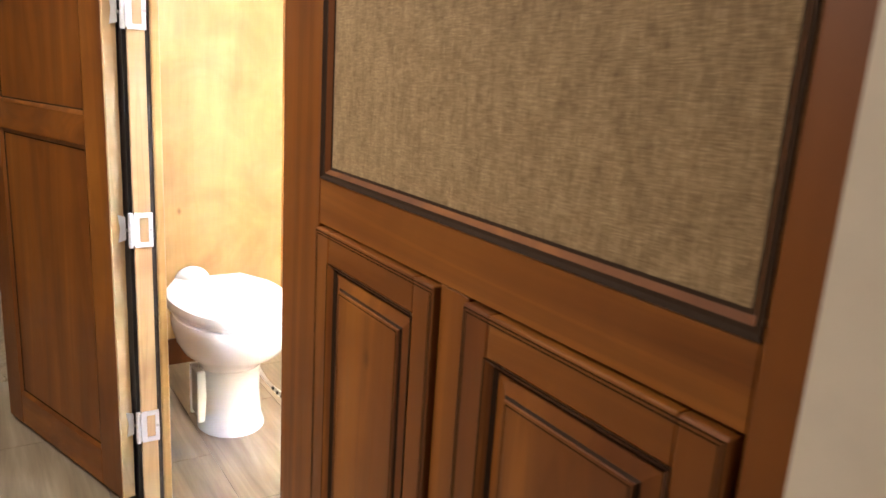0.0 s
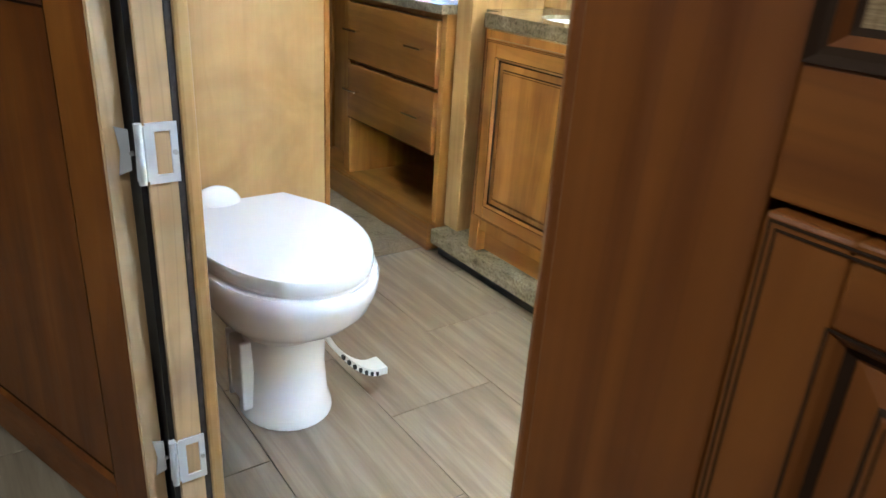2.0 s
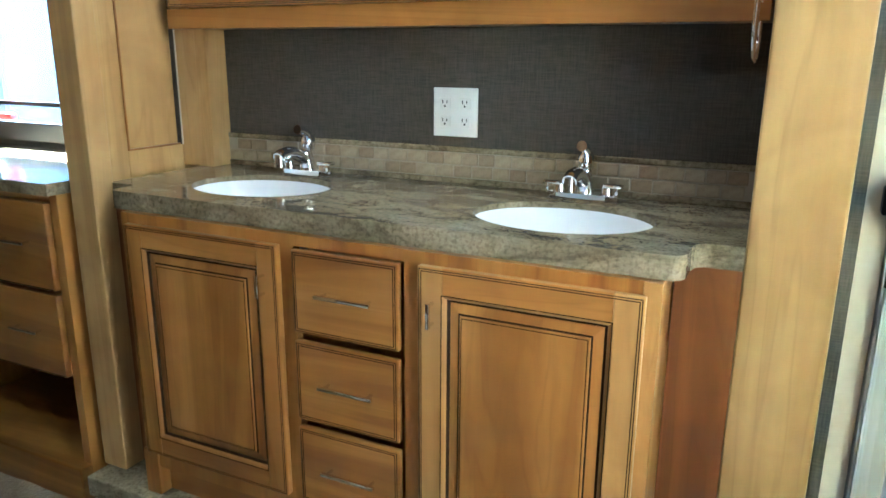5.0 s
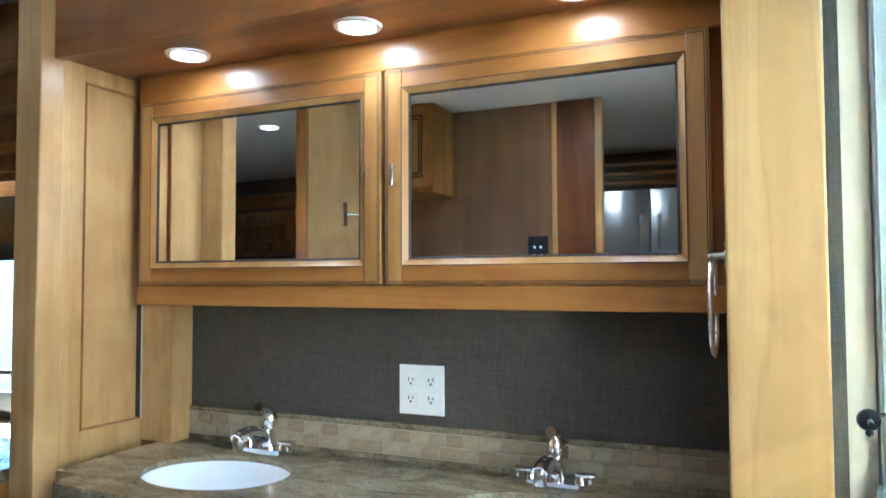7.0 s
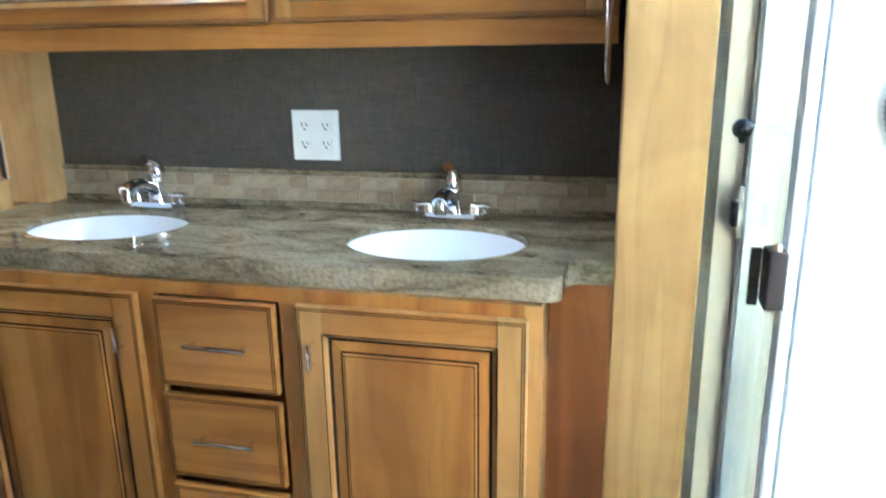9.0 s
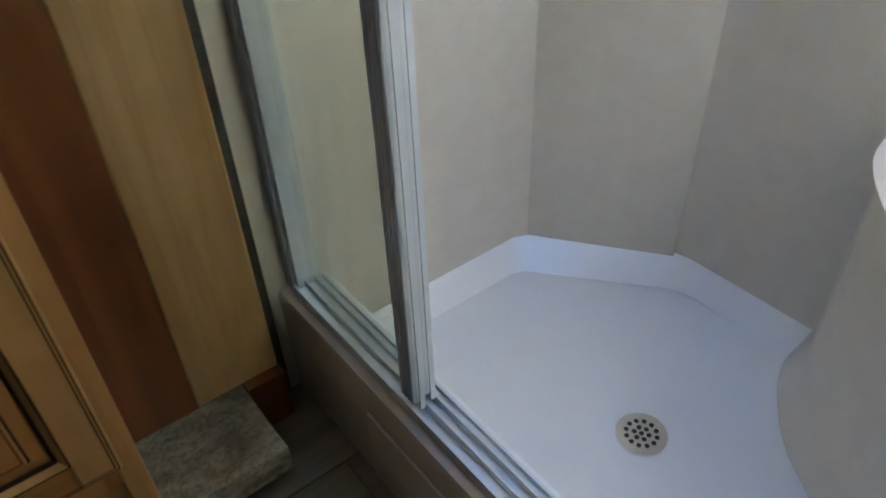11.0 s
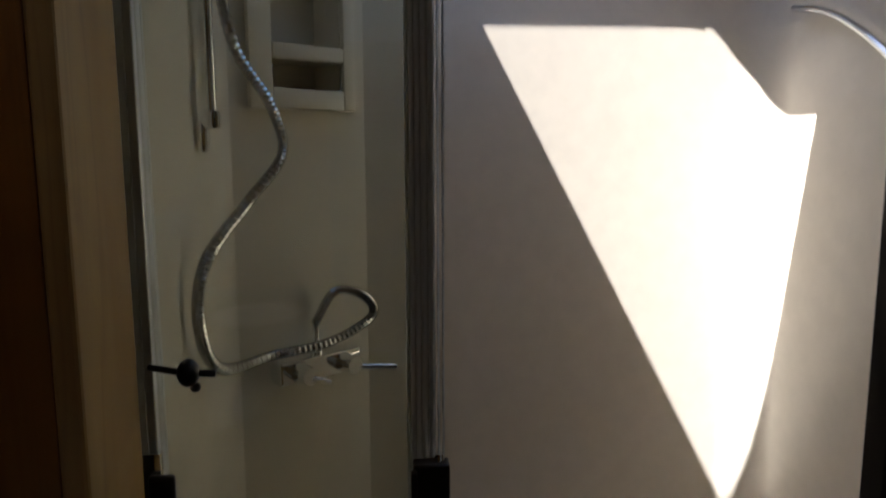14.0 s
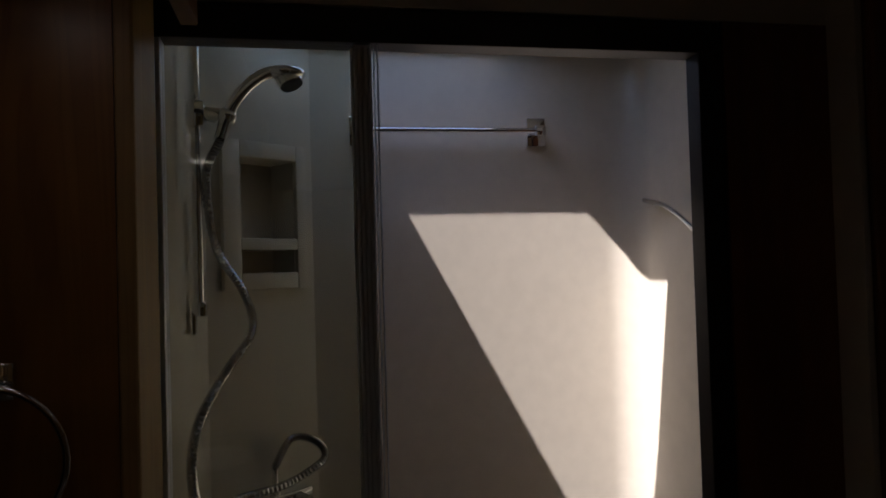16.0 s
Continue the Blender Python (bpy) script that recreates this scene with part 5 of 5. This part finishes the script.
# overhead cabinets of the bedroom's far side
for cx in (-4.865, -4.365, -3.865):
    kc = thing("bedroom_wall_cabinet", (cx, -0.6, 1.55), "dark honey maple cabinet high on the bedroom wall", "cabinet", "bedroom wall cabinets")
    part("body", boxes((cx - 0.245, cx + 0.245, YF, -0.55, 1.52, 1.84), bevel=0.003), HONEY_X, kc)
    b2 = Matrix.Translation((cx, -0.548, 0)) @ pose(0, 0, 0, 0, 0, 180)
    part("door_frame", moved(boxes((-0.26, -0.21, -0.016, 0, 1.55, 1.81), (0.21, 0.26, -0.016, 0, 1.55, 1.81), (-0.21, 0.21, -0.0155, 0, 1.55, 1.60), (-0.21, 0.21, -0.0155, 0, 1.76, 1.81), bevel=0.003), b2), HONEY, kc)
    part("raised_panel", moved(boxes((-0.19, 0.19, -0.012, 0, 1.62, 1.74), bevel=0.006), b2), HONEY, kc)
    part("pull_handle", moved(boxes((-0.03, 0.03, -0.035, -0.016, 1.573, 1.583)), b2), CHROME, kc, "chrome bar pull handle")
cm = single("cornice", boxes((-5.1, -3.0, -0.70, -0.52, 1.86, 1.96), bevel=0.02), HONEY_X, "rounded honey maple cornice above the bedroom cabinets", "moulding", "structure")

# ---------------------------------------------------------------- pieces: splash tiles and floor tiles
bs = thing("backsplash", (-1.83, BACK, CT), "tumbled travertine brick-mosaic backsplash strip", "backsplash", kind="structure")
part("mortar", boxes((-2.555, -1.113, BACK - 0.0085, BACK - 0.0005, CT, 0.983)), plain("beige_mortar", (0.42, 0.36, 0.26), 0.85, bmp=0.3, scale=200), bs)
part("cap_strip", boxes((-2.555, -1.113, BACK - 0.013, BACK - 0.0005, 0.970, 0.984), bevel=0.003), STONE, bs, "grey stone cap strip")
part("base_strip", boxes((-2.555, -1.113, BACK - 0.012, BACK - 0.0005, CT, CT + 0.014), bevel=0.002), STONE, bs, "grey stone base strip")
rnd = random.Random(4)
tile_meshes = []
for w in (0.050, 0.044, 0.056):
    b = boxes((-w / 2 + 0.0015, w / 2 - 0.0015, -0.006, 0.006, -0.0142, 0.0142), bevel=0.0022)
    tile_meshes.append((w, mesh_of(b, "tile", TRAVERTINE)))
for row in range(2):
    x = -2.553 - (0.025 if row else 0.0)
    while x < -1.115:
        w, me = rnd.choice(tile_meshes)
        if x + w > -1.113:
            break
        if x >= -2.5555:
            t = new("tile", me)
            t.parent = bs
            t.location = Vector((x + w / 2, BACK - 0.006 - rnd.uniform(0, 0.0015), CT + 0.0305 + row * 0.0315)) - bs.location
            t.rotation_euler = (rnd.uniform(-0.02, 0.02), rnd.uniform(-0.025, 0.025), rnd.uniform(-0.02, 0.02))
        x += w
TL, TWD = 0.62, 0.315
full = mesh_of(boxes((-TL / 2 + 0.0012, TL / 2 - 0.0012, -TWD / 2 + 0.0012, TWD / 2 - 0.0012, -0.008, 0.0), bevel=0.0008), "tile", TILE)
for r in range(-3, 7):
    y = -0.09 + TWD * r + TWD / 2
    x0 = -2.19 if r % 2 else -1.88
    for k in range(-1, 6):
        x = x0 + k * TL + TL / 2
        if x - TL / 2 < -2.74 or x + TL / 2 > 1.2:
            continue
        t = new("tile", full)
        t.parent = floor
        t.location = (x, y, 0.0)
# cut tiles that meet the carpet
for r in range(-3, 7):
    x1 = -2.19 if r % 2 else -2.50
    y = -0.09 + TWD * r
    part("tile", boxes((-2.735, x1 - 0.0012, y + 0.0012, y + TWD - 0.0012, -0.008, 0.0), bevel=0.0008), TILE, floor)
